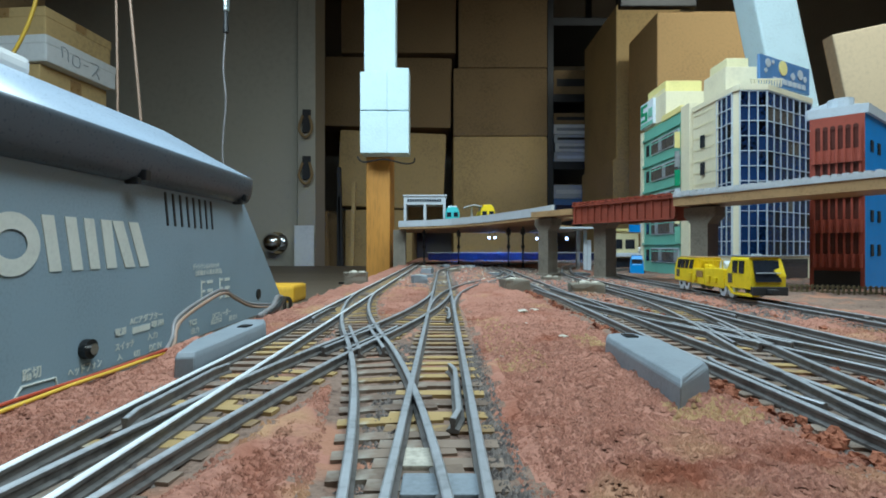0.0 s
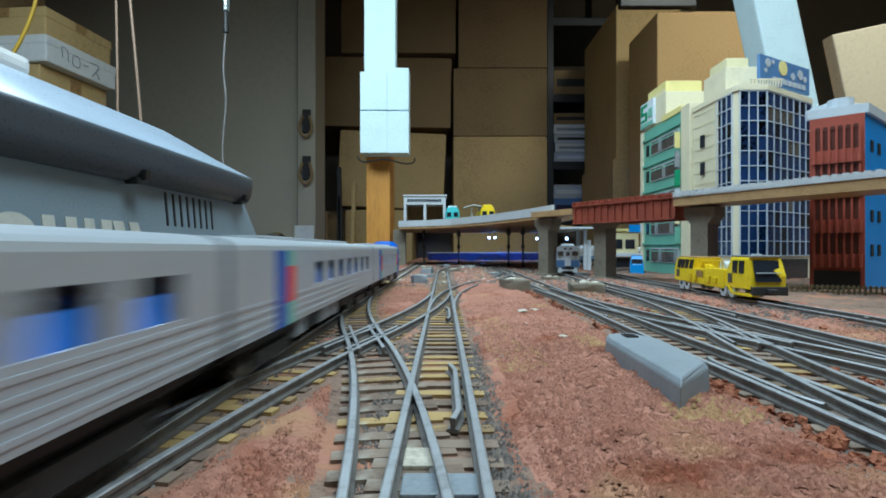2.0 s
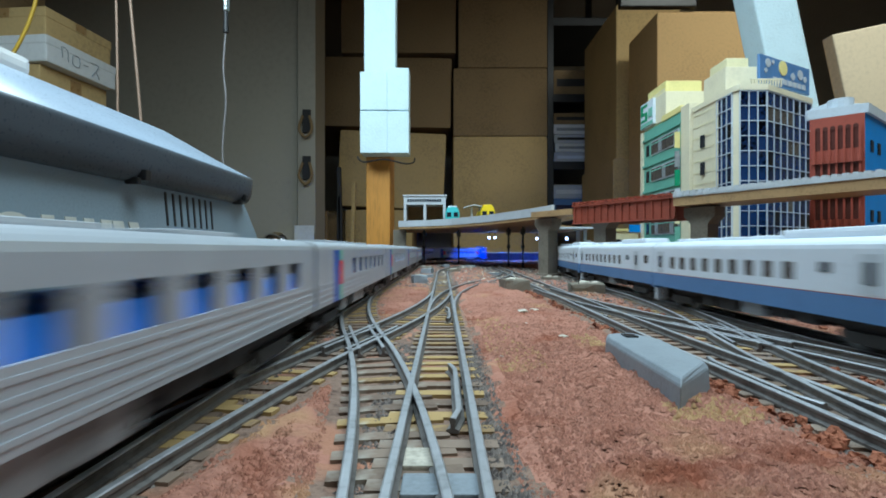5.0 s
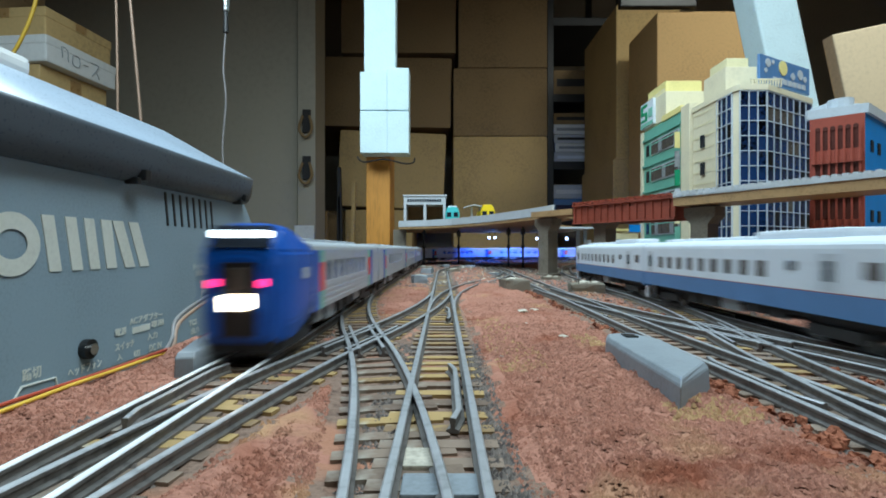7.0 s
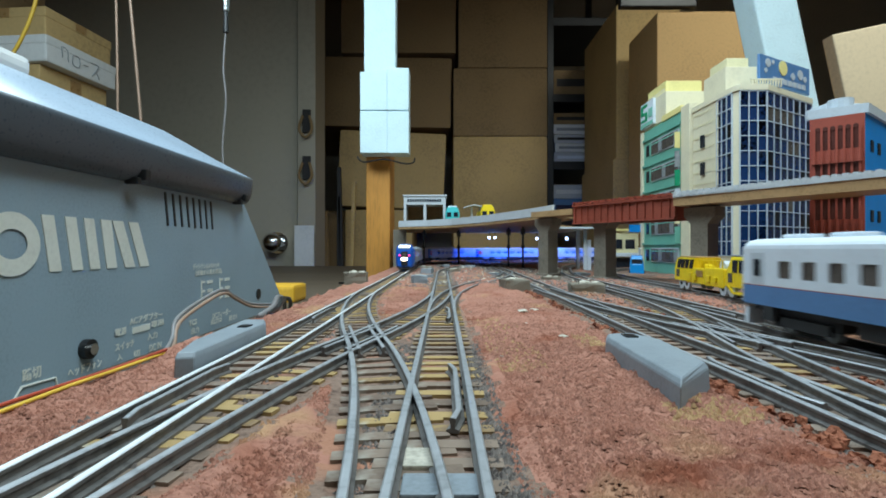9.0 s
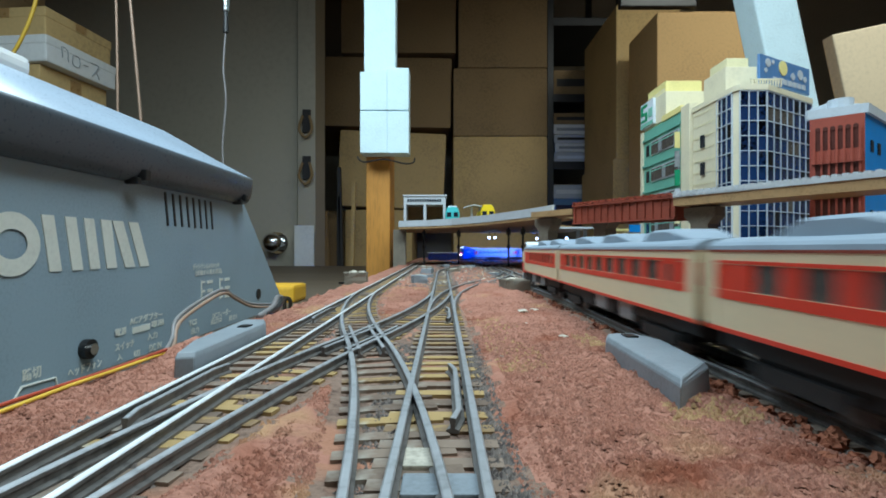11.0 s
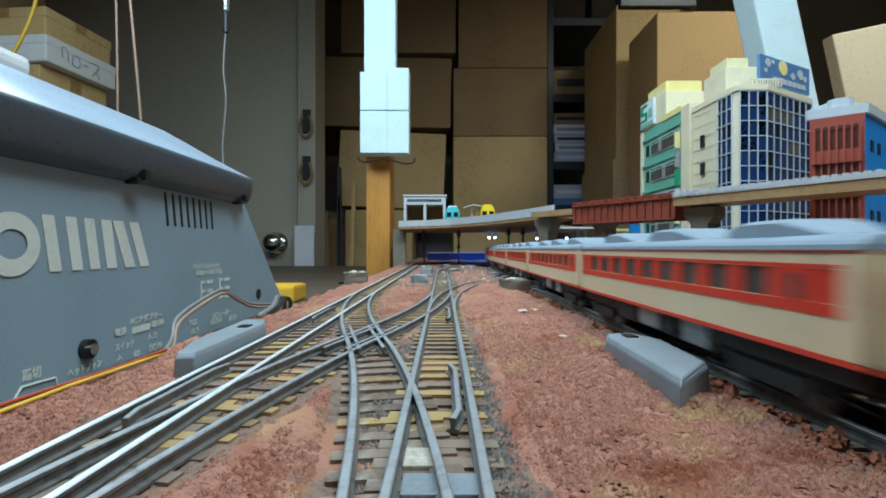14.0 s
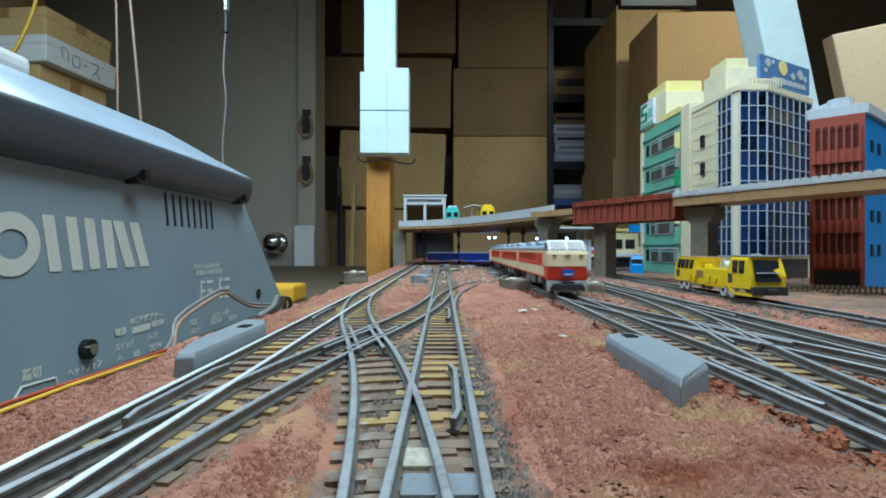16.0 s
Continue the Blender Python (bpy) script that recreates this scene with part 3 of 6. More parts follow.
        for v in me.vertices:
            v.co.x = (v.co.x - lo[0]) * (yb - ya) / (hi[0] - lo[0])
            v.co.y = (v.co.y - lo[1]) * tall / (hi[1] - lo[1])
        t = new("lettering", me)
        t.parent = ob
        t.matrix_basis = pose(0.0004, ya, z, 90, 0, 90)
    part("printed_bar", box(0, 0.0004, 0.2080, 0.2200, 0.0105, 0.0131), PRINT, ob)
    for y in (0.268, 0.290):
        for z in (0.0175, 0.0225, 0.0275):
            part("printed_bar", box(0, 0.0004, y, y + 0.003, z, z + 0.0012), PRINT, ob)
            part("printed_bar", box(0, 0.0004, y + 0.006, y + 0.012, z - 0.0005, z + 0.0012), PRINT, ob)
        part("printed_bar", box(0, 0.0004, y - 0.001, y - 0.0002, 0.017, 0.029), PRINT, ob)
    for pts in (((0.150, 0.0000), (0.153, 0.0035), (0.1665, 0.0030), (0.1672, -0.0005)),):
        for (ya, za), (yb, zb) in zip(pts, pts[1:]):
            part("printed_line", tube([(0.0003, ya, za), (0.0003, yb, zb)], 0.00035, 5), PRINT, ob)
    return ob


UNIT = build_control_unit()


# ---- boxes and shelves behind ----
def carton(x0, x1, y0, y1, z0, z1, material, label, lean=0.0, group="stacked cartons", tape=False):
    cx, cy = (x0 + x1) / 2, (y0 + y1) / 2
    ob = empty("cardboard_box", pose(cx, cy, z0, 0, lean, 0), label, "box", group)
    w, d, h = (x1 - x0) / 2, (y1 - y0) / 2, z1 - z0
    part("carton", box(-w, w, -d, d, 0, h, 0.004), material, ob)
    part("flap", box(-w + 0.004, w - 0.004, -d + 0.002, -0.002, h, h + 0.003), material, ob)
    part("flap", box(-w + 0.004, w - 0.004, 0.002, d - 0.002, h, h + 0.003), material, ob)
    if tape:
        part("tape", box(-0.03, 0.03, -d - 0.0008, -d, h * 0.72, h), TAPE, ob)
        part("seam", box(-w + 0.003, w - 0.003, -d - 0.0006, -d, h - 0.006, h - 0.004), CARD_DARK, ob)
    return ob


# x0, x1, y0, y1, z0, z1
carton(-0.40, 0.01, 1.95, 2.35, FLOOR_Z, -0.42, CARD_DARK, "brown cardboard carton on the floor")
carton(-0.38, -0.12, 1.93, 2.3, -0.417, 0.17, CARD, "tall brown cardboard carton standing under a tilted one")
carton(-0.41, 0.0, 1.92, 2.3, 0.18, 0.47, CARD, "worn brown cardboard carton lying tilted", 2.5)
carton(-0.47, 0.03, 1.95, 2.35, 0.50, 0.77, CARD_DARK, "brown cardboard carton with a dark seam", 1.0)
carton(-0.40, 0.05, 1.95, 2.35, 0.79, 1.15, CARD_DARK, "large brown cardboard carton near the ceiling")
carton(0.04, 0.405, 1.93, 2.35, FLOOR_Z, -0.30, CARD, "brown cardboard carton on the floor")
carton(0.04, 0.405, 1.93, 2.35, -0.297, 0.455, CARD, "large plain brown cardboard carton")
carton(0.04, 0.405, 1.93, 2.35, 0.46, 0.72, CARD_DARK, "brown cardboard carton with taped seam")
carton(0.06, 0.405, 1.93, 2.35, 0.725, 1.1, CARD_DARK, "brown cardboard carton at the top of the stack")
carton(-0.55, -0.15, 1.98, 2.38, -0.417, 0.17, CARD_DARK, "brown cardboard carton pushed to the back", 0, "stacked cartons")


def build_shelf():
    ob = empty("storage_rack", pose(0.41, 1.95, FLOOR_Z), "black steel storage rack with several shelves", "shelf")
    for x in (0.0, 0.275):
        for y in (0.0, 0.42):
            part("post", box(x, x + 0.024, y, y + 0.024, 0, 2.2, 0.001), SHELF_BLACK, ob)
    for z in (0.4, 0.9, 1.12, 1.335, 1.60, 1.9):
        part("shelf", box(0.002, 0.297, 0.002, 0.44, z - 0.032, z, 0.002), SHELF_BLACK, ob)
    return ob


build_shelf()


# ---- posts with foam ----
def build_post():
    ob = empty("wooden_post", pose(-0.1005, 0.805, FLOOR_Z), "orange varnished wooden post beside the layout", "post")
    part("timber", box(-0.0185, 0.0185, -0.035, 0.035, 0, 2.46, 0.002), PILLAR, ob)
    fo = empty("foam_sleeve", pose(-0.0865, 0.752, 0.163), "white polystyrene foam blocks strapped round a wooden post", "foam")
    part("foam_block", box(-0.036, 0.004, -0.018, 0.016, 0.0, 0.062, 0.0012), FOAM, fo)
    part("foam_block", box(-0.036, 0.004, -0.018, 0.016, 0.0635, 0.120, 0.0012), FOAM, fo)
    part("foam_block", box(0.0040, 0.036, -0.0172, 0.016, 0.0, 0.062, 0.0012), FOAM, fo)
    part("foam_block", box(0.0040, 0.036, -0.0172, 0.016, 0.0635, 0.126, 0.0012), FOAM, fo)
    part("foam_board", box(-0.031, 0.016, -0.012, 0.014, 0.1215, 0.60, 0.002), FOAM, fo)
    part("strap", tube([(-0.04, -0.018, -0.006), (-0.03, -0.02, -0.014), (0.0, -0.02, -0.010), (0.03, -0.018, -0.016), (0.042, -0.005, -0.012), (0.043, 0.01, -0.003)], 0.0012), BLACK, fo)


build_post()
fb = empty("foam_column", pose(0.490, 0.64, -0.022, 0, -12, 0), "tall white polystyrene foam column leaning behind the towers", "foam")
part("foam_board", box(-0.0265, 0.0265, -0.02, 0.02, 0.022, 0.7, 0.003), FOAM, fb)


# ---- point motor boxes ----
def build_switch_box(outline, top, slot, label):
    """A low housing with cut corners: its outline in the plan, its flat top and the slot in it."""
    cx, cy = (sum(p[i] for p in outline) / len(outline) for i in (0, 1))
    ob = empty("switch_box", pose(cx, cy, -0.0022), label, "switch machine", "point motors beside the tracks")
    rel = [(x - cx, y - cy) for x, y in outline]
    secs = [[(x * k, y * (1 - (1 - k) * 0.35), z) for x, y in rel] for k, z in ((1.0, 0.0), (0.97, top + 0.0013), (0.86, top + 0.0022))]
    bm = loft(secs)
    bmesh.ops.bevel(bm, geom=bm.edges[:], offset=0.00018, segments=1, affect="EDGES")
    part("housing", bm, SWITCH_GREY, ob)
    x, y = slot[0] - cx, slot[1] - cy
    part("slot", box(x - 0.0012, x + 0.0012, y - 0.0016, y + 0.0016, top + 0.0020, top + 0.0025), BLACK, ob)
    return ob


build_switch_box([(0.0325, 0.0680), (0.0425, 0.0790), (0.0442, 0.0990), (0.0410, 0.1075), (0.0348, 0.1065), (0.0332, 0.1020)], 0.0030, (0.0385, 0.1025), "blue-grey plastic switch machine box on the red scatter")
build_switch_box([(-0.0472, 0.0872), (-0.0440, 0.0880), (-0.0440, 0.1240), (-0.0466, 0.1310), (-0.0525, 0.1310), (-0.0508, 0.1000)], 0.0026, (-0.0470, 0.1180), "blue-grey plastic switch machine box beside the edge track")


def lump(ob, x, y, z, r, k):
    """A broken piece of pale casing lying on a cover."""
    bm = bmesh.new()
    bmesh.ops.create_icosphere(bm, subdivisions=2, radius=r)
    for v in bm.verts:
        v.co += 0.6 * r * noise.noise_vector(v.co / r * 1.1 + Vector((k * 71, 0, 0)))
        v.co = Vector((v.co.x + x, v.co.y + y, v.co.z * 0.35 + z))
    part("cap", bm, LITTER, ob)


def build_rubble_box(x, y, w, d, h, turn, label):
    ob = empty("switch_cover", pose(x, y, -0.003, 0, 0, turn), label, "switch machine", "old point motors among the tracks")
    bm = box(-w / 2, w / 2, -d / 2, d / 2, 0, h, 0.0006)
    bmesh.ops.subdivide_edges(bm, edges=bm.edges[:], cuts=2, use_grid_fill=True)
    for v in bm.verts:
        v.co += 0.0011 * (v.co.z / h) * noise.noise_vector(v.co * 260 + Vector((x * 900, y * 900, 0)))
    part("housing", bm, SWITCH_GREY if w < 0.012 else CONCRETE, ob)
    lump(ob, -w * 0.12, -d * 0.1, h, w * 0.2, x + y)
    lump(ob, w * 0.26, d * 0.05, h, w * 0.14, x - y)
    part("lever", box(-w / 2 - 0.004, -w / 2 + 0.001, -0.001, 0.001, 0.0005, 0.0018), BLACK, ob)
    return ob


build_rubble_box(0.0390, 0.272, 0.014, 0.014, 0.0075, 8, "grey switch cover with broken pale top")
build_rubble_box(0.0755, 0.262, 0.017, 0.012, 0.0062, -4, "pale grey switch cover beside the far track")
build_rubble_box(-0.0585, 0.335, 0.015, 0.015, 0.0085, 5, "grey switch cover with pale stones at the edge")
build_rubble_box(-0.0155, 0.325, 0.009, 0.012, 0.0070, 12, "small pale switch cover between two tracks")
build_rubble_box(-0.0145, 0.46, 0.010, 0.014, 0.0060, -10, "small pale switch cover far along the tracks")
build_rubble_box(0.026, 0.56, 0.02, 0.012, 0.0035, 4, "flat pale switch cover far along the tracks")
build_rubble_box(-0.02, 0.58, 0.016, 0.012, 0.0035, -6, "flat pale switch cover by the far track")
build_rubble_box(0.112, 0.50, 0.012, 0.014, 0.005, 6, "pale switch cover under the viaduct")
build_rubble_box(0.010, 0.50, 0.012, 0.014, 0.004, 20, "low pale switch cover between far tracks")


for k, (x, y) in enumerate(((0.046, 0.44), (0.034, 0.60), (0.060, 0.66), (0.004, 0.64), (0.088, 0.52), (0.078, 0.36), (-0.012, 0.40), (0.118, 0.42), (0.050, 0.72), (0.016, 0.70))):
    build_rubble_box(x + (0.028 if k == 4 else 0), y, 0.008 + 0.003 * (k % 3), 0.009, 0.0032 + 0.0008 * (k % 2), 17 * k % 60 - 30, "small pale switch cover among the far tracks")


# ---- the viaduct ----
def sweep(pts, prof):
    v = [Vector(p) for p in pts]
    secs = []
    for i, p in enumerate(v):
        d = (v[min(i + 1, len(v) - 1)] - v[max(i - 1, 0)]).normalized()
        secs.append([(p.x + d.y * x, p.y - d.x * x, z) for x, z in prof])
    return loft(secs)


def rect(x0, x1, z0, z1):
    return [(x0, z0), (x1, z0), (x1, z1), (x0, z1)]


def build_pier(x, y, turn, label, w=0.0110):
    ob = empty("viaduct_pier", pose(x, y, -0.0035, 0, 0, turn), label, "pier", "piers of the viaduct")
    part("footing", box(-w * 0.62, w * 0.62, -w * 0.7, w * 0.7, 0, 0.0035, 0.0006), CONCRETE, ob)
    part("column", prism([(-w / 2, 0.003), (w / 2, 0.003), (w / 2, 0.0400), (w * 0.9, 0.0450), (w * 0.9, 0.0505), (-w * 0.9, 0.0505), (-w * 0.9, 0.0450), (-w / 2, 0.0400)], -0.006, 0.006, "y"), CONCRETE, ob)
    part("bearing", box(-w * 0.7, w * 0.7, -0.0035, 0.0035, 0.0505, 0.0515), DARK, ob)
    return ob


for px, py, tn in ((0.091, 0.431, -55), (0.1235, 0.379, -58), (0.164, 0.312, -58), (0.236, 0.19, -58)):
    build_pier(px, py, tn, "concrete grey viaduct pier with flared head")


def build_viaduct():
    ob = empty("viaduct", pose(0, 0, 0), "elevated model railway viaduct with red girder and brown deck", "viaduct")
    near = [(0.1597, 0.3240), (0.166, 0.3135), (0.2, 0.253), (0.236, 0.19), (0.29, 0.10)]
    part("deck", sweep(near, rect(-0.0155, 0.0155, 0.0482, 0.0535)), DECK_BROWN, ob, "brown plastic deck")
    for s in (-1, 1):
        part("kerb", sweep(near, rect(s * 0.0150 - 0.0012, s * 0.0150 + 0.0012, 0.0536, 0.0562)), GREY_WALL, ob)
        part("rail", sweep(near, rect(s * 0.0045 - 0.0005, s * 0.0045 + 0.0005, 0.0562, 0.0580)), RAIL, ob)
    a, b = Vector(near[0]), Vector(near[-1])
    d = (b - a).normalized()
    n = int((b - a).length / 0.0042)
    for k in range(n):
        p = a.lerp(b, (k + 0.5) / n)
        m = pose(p.x, p.y, 0, 0, 0, math.degrees(math.atan2(d.x, -d.y)))
        part("deck_tie", box(-0.0168, 0.0168, -0.0011, 0.0011, 0.0545, 0.0572, 0.0, m), GREY_WALL, ob)
    gird = [(0.1127, 0.3968), (0.1358, 0.361), (0.1590, 0.3250)]
    part("girder", sweep(gird, rect(-0.0125, -0.0115, 0.0412, 0.0535)), GIRDER_RED, ob, "dark red plate girder")
    part("girder", sweep(gird, rect(0.0115, 0.0125, 0.0412, 0.0535)), GIRDER_RED, ob, "dark red plate girder")
    part("flange", sweep(gird, rect(-0.0140, -0.0105, 0.0402, 0.0412)), GIRDER_RED, ob)
    part("flange", sweep(gird, rect(0.0105, 0.0140, 0.0402, 0.0412)), GIRDER_RED, ob)
    part("girder_deck", sweep(gird, rect(-0.0142, 0.0142, 0.0536, 0.0556)), GIRDER_RED, ob)
    for k in range(14):
        p = Vector(gird[0]).lerp(Vector(gird[2]), (k + 0.5) / 14)
        m = pose(p.x, p.y, 0, 0, 0, math.degrees(math.atan2(d.x, -d.y)))
        part("stiffener", box(-0.0136, -0.0125, -0.0004, 0.0004, 0.0413, 0.0534, 0, m), GIRDER_RED, ob)
        part("deck_tie", box(-0.0150, 0.0150, -0.0011, 0.0011, 0.0557, 0.0572, 0, m), GIRDER_RED, ob)
    joint = [(0.087, 0.437), (0.1125, 0.3972)]
    part("deck", sweep(joint, rect(-0.013, 0.013, 0.0482, 0.0528)), DECK_BROWN, ob, "brown plastic deck")
    # the wide station deck, with its pale edge wall
    edge = [(-0.060, 0.674), (-0.02, 0.652), (0.011, 0.622), (0.044, 0.565), (0.067, 0.51), (0.084, 0.462), (0.0945, 0.428)]
    slab = edge + [(0.122, 0.442), (0.115, 0.56), (0.20, 0.70), (0.20, 0.83), (-0.060, 0.83)]
    part("station_slab", prism(slab, 0.0480, 0.0508, "z"), DECK_BROWN, ob, "brown underside of the station deck")
    part("edge_wall", sweep(edge, rect(-0.0012, 0.0006, 0.0509, 0.0582)), GREY_WALL, ob, "pale grey edge wall")
    part("edge_rail", sweep(edge, rect(-0.0020, 0.0006, 0.0583, 0.0590)), GREY_WALL, ob)
    part("edge_rail", sweep(edge, rect(-0.0024, -0.0013, 0.0540, 0.0547)), GREY_WALL, ob)
    part("end_wall", box(-0.069, -0.052, 0.690, 0.705, -0.006, 0.0478), CONCRETE, ob)
    for x, y in ((-0.0262, 0.69), (0.022, 0.70), (0.082, 0.622), (0.0965, 0.60)):
        post = part("post", cyl(0.0013, 0.052, pose(x, y, 0.0218), 10), BLACK, ob, "thin black support post")
        part("collar", cyl(0.0030, 0.007, pose(x, y, 0.042), 10), BLACK, post)
        part("collar", cyl(0.0024, 0.004, pose(x, y, 0.024), 10), BLACK, post)
    return ob


build_viaduct()


def build_station():
    ob = empty("station_building", pose(-0.0255, 0.69, 0.0508), "grey-white model station building on the elevated deck", "building")
    for x in (-0.0275, -0.0008, 0.0255):
        part("pillar", box(x, x + 0.0035, -0.02, 0.02, 0, 0.030), GREY_WALL, ob)
    part("upper_wall", box(-0.0275, 0.029, -0.02, 0.02, 0.030, 0.041, 0.0004), GREY_WALL, ob)
    part("roof", box(-0.0290, 0.0305, -0.0215, 0.0215, 0.041, 0.0432, 0.0004), GREY_WALL, ob)
    for k in range(14):
        part("vent", box(-0.0225 + k * 0.0033, -0.0200 + k * 0.0033, -0.0204, -0.0199, 0.0338, 0.0375), WINDOW_DARK, ob)
    part("back_wall", box(-0.0275, 0.029, 0.016, 0.019, 0, 0.030), CARD_DARK, ob)
    sh = empty("platform_shelter", pose(0.0405, 0.665, 0.0508), "white platform shelter with a gabled roof on the deck", "shelter")
    part("roof", prism([(-0.013, 0.0255), (0.0, 0.029), (0.017, 0.0255), (0.017, 0.0243), (0.0, 0.0278), (-0.013, 0.0243)], -0.012, 0.012), GREY_WALL, sh)
    for x in (-0.0035, 0.0075):
        part("post", box(x, x + 0.0028, -0.002, 0.002, 0, 0.026), GREY_WALL, sh)
    for x, y, m, lab in ((0.0125, 0.655, TEAL, "teal and white model tram parked on the deck"), (0.0575, 0.635, YELLOW, "yellow model railcar parked on the deck")):
        tr = empty("parked_railcar", pose(x, y, 0.0508), lab, "railcar", "railcars on the station deck")
        shell = loft([[(-a, yy, 0.003), (a, yy, 0.003), (a, yy, 0.018), (a * 0.75, yy, 0.0245), (0, yy, 0.026), (-a * 0.75, yy, 0.0245), (-a, yy, 0.018)] for yy, a in ((0.0, 0.0085), (0.003, 0.0095), (0.09, 0.0095))])
        part("body", shell, m, tr)
        for dx in (-0.0045, 0.0045):
            part("windscreen", box(dx - 0.003, dx + 0.003, -0.0005, 0.0004, 0.0125, 0.0185), WINDOW_DARK, tr)
        part("roof", box(-0.006, 0.006, 0.006, 0.085, 0.0255, 0.0275, 0.0006), WHITE if m is TEAL else YELLOW, tr)
        part("underframe", box(-0.008, 0.008, 0.002, 0.088, 0.0, 0.003), DARK, tr)


build_station()


# ---- buildings ----
def along(a, b, u0, u1, out0, out1):
    """An outline in the plan: from u0 to u1 metres along a-b, and from out0 to out1 in front of it (to the right)."""
    a, b = Vector(a), Vector(b)
    d = (b - a).normalized()
    n = Vector((d.y, -d.x))
    return [tuple(a + d * u0 + n * out0), tuple(a + d * u1 + n * out0), tuple(a + d * u1 + n * out1), tuple(a + d * u0 + n * out1)]


def curtain_wall(ob, a, b, z0, rows, cols, fh, mirrored=()):
    ln = (Vector(b) - Vector(a)).length
    w = ln / cols
    for r in range(rows):
        for c in range(cols):
            part("pane", prism(along(a, b, c * w + 0.0004, (c + 1) * w - 0.0004, 0.0, 0.0005), z0 + r * fh + 0.0003, z0 + (r + 1) * fh - 0.0003, "z"), WINDOW_BROWN if (r, c) in mirrored else TOWER_GLASS, ob)
        part("transom", prism(along(a, b, 0, ln, 0.0, 0.0011), z0 + r * fh - 0.0003, z0 + r * fh + 0.0003, "z"), MULLION, ob)
    part("transom", prism(along(a, b, 0, ln, 0.0, 0.0011), z0 + rows * fh - 0.0005, z0 + rows * fh + 0.0006, "z"), MULLION, ob)
    for c in range(cols + 1):
        part("mullion", prism(along(a, b, c * w - 0.00025, c * w + 0.00025, 0.0, 0.0012), z0, z0 + rows * fh, "z"), MULLION, ob)


def build_tower():
    ob = empty("office_tower", pose(0, 0, -0.0035), "cream model office tower with blue glass curtain wall", "building", "model buildings")
    p = [(0.2095, 0.4165), (0.2110, 0.362), (0.2130, 0.357), (0.2320, 0.357), (0.2890, 0.391), (0.2890, 0.43), (0.2745, 0.4165)]
    part("wall", prism(p, 0.0, 0.1385, "z"), TOWER_WHITE, ob)
    part("parapet", prism([(0.2085, 0.4165), (0.2100, 0.361), (0.2122, 0.3555), (0.2325, 0.3555), (0.2905, 0.3905), (0.2905, 0.431), (0.276, 0.4165)], 0.1385, 0.1425, "z"), TOWER_WHITE, ob, "cream parapet")
    z0, fh = 0.0195, 0.01078
    curtain_wall(ob, (0.2110, 0.382), (0.2110, 0.362), z0, 11, 3, fh)
    curtain_wall(ob, (0.2128, 0.357), (0.2320, 0.357), z0, 11, 3, fh)
    # the listed panes are coloured brown to paint in reflected shelf boxes
    curtain_wall(ob, (0.2320, 0.357), (0.2890, 0.391), z0, 11, 7, fh, ((9, 0), (9, 1), (9, 2), (9, 3), (7, 3), (7, 4), (4, 2), (4, 3), (3, 3)))
    for z in (0.062, 0.084, 0.106):
        part("window", box(0.2083, 0.2096, 0.398, 0.403, z, z + 0.010), WINDOW_DARK, ob)
    for z in np.arange(0.02, 0.135, 0.0095):
        part("joint", box(0.2090, 0.20935, 0.384, 0.4165, z, z + 0.0003), PALE_YELLOW, ob)
    part("shop_front", prism(along((0.2320, 0.357), (0.2890, 0.391), 0.003, 0.06, 0, 0.001), 0.002, 0.017, "z"), WINDOW_DARK, ob)
    part("penthouse", box(0.216, 0.240, 0.380, 0.412, 0.1425, 0.164, 0.0005), TOWER_WHITE, ob)
    part("penthouse", box(0.219, 0.236, 0.384, 0.408, 0.164, 0.172, 0.0005), PALE_YELLOW, ob)
    for k in range(12):
        part("baluster", box(0.2245 + k * 0.0019, 0.2252 + k * 0.0019, 0.361, 0.362, 0.1425, 0.1475), TOWER_WHITE, ob)
    part("handrail", box(0.224, 0.247, 0.361, 0.3622, 0.1475, 0.1483), TOWER_WHITE, ob)
    ba, bb = (0.2300, 0.3640), (0.2900, 0.3965)
    sign = part("billboard", prism(along(ba, bb, 0, 0.068, 0, 0.002), 0.1465, 0.1670, "z"), MID_BLUE, ob, "faded blue rooftop billboard with pale discs")
    yaw = math.degrees(math.atan2(bb[1] - ba[1], bb[0] - ba[0]))
    for u, z, r in ((0.010, 0.1620, 0.0032), (0.0165, 0.1635, 0.0016), (0.030, 0.1612, 0.0055), (0.0435, 0.1570, 0.0028), (0.054, 0.1600, 0.0038), (0.061, 0.1575, 0.0022), (0.007, 0.1560, 0.0018)):
        c = along(ba, bb, u, u, 0.0022, 0.0022)[0]
        part("sign_disc", cyl(r, 0.0006, pose(c[0], c[1], z, 90, 0, yaw), 20), SIGN_YELLOW if r > 0.005 else GREY_WALL, sign)
    for k in range(7):
        part("sign_shape", prism(along(ba, bb, 0.017 + k * 0.0066, 0.0222 + k * 0.0066, 0.002, 0.0024), 0.1492, 0.1530, "z"), GREY_WALL, sign)
    for u in (0.0, 0.05):
        part("strut", prism(along((0.240, 0.369), (0.289, 0.398), u, u + 0.001, -0.001, 0.0), 0.1425, 0.163, "z"), GREY_GEAR, ob)
    return ob


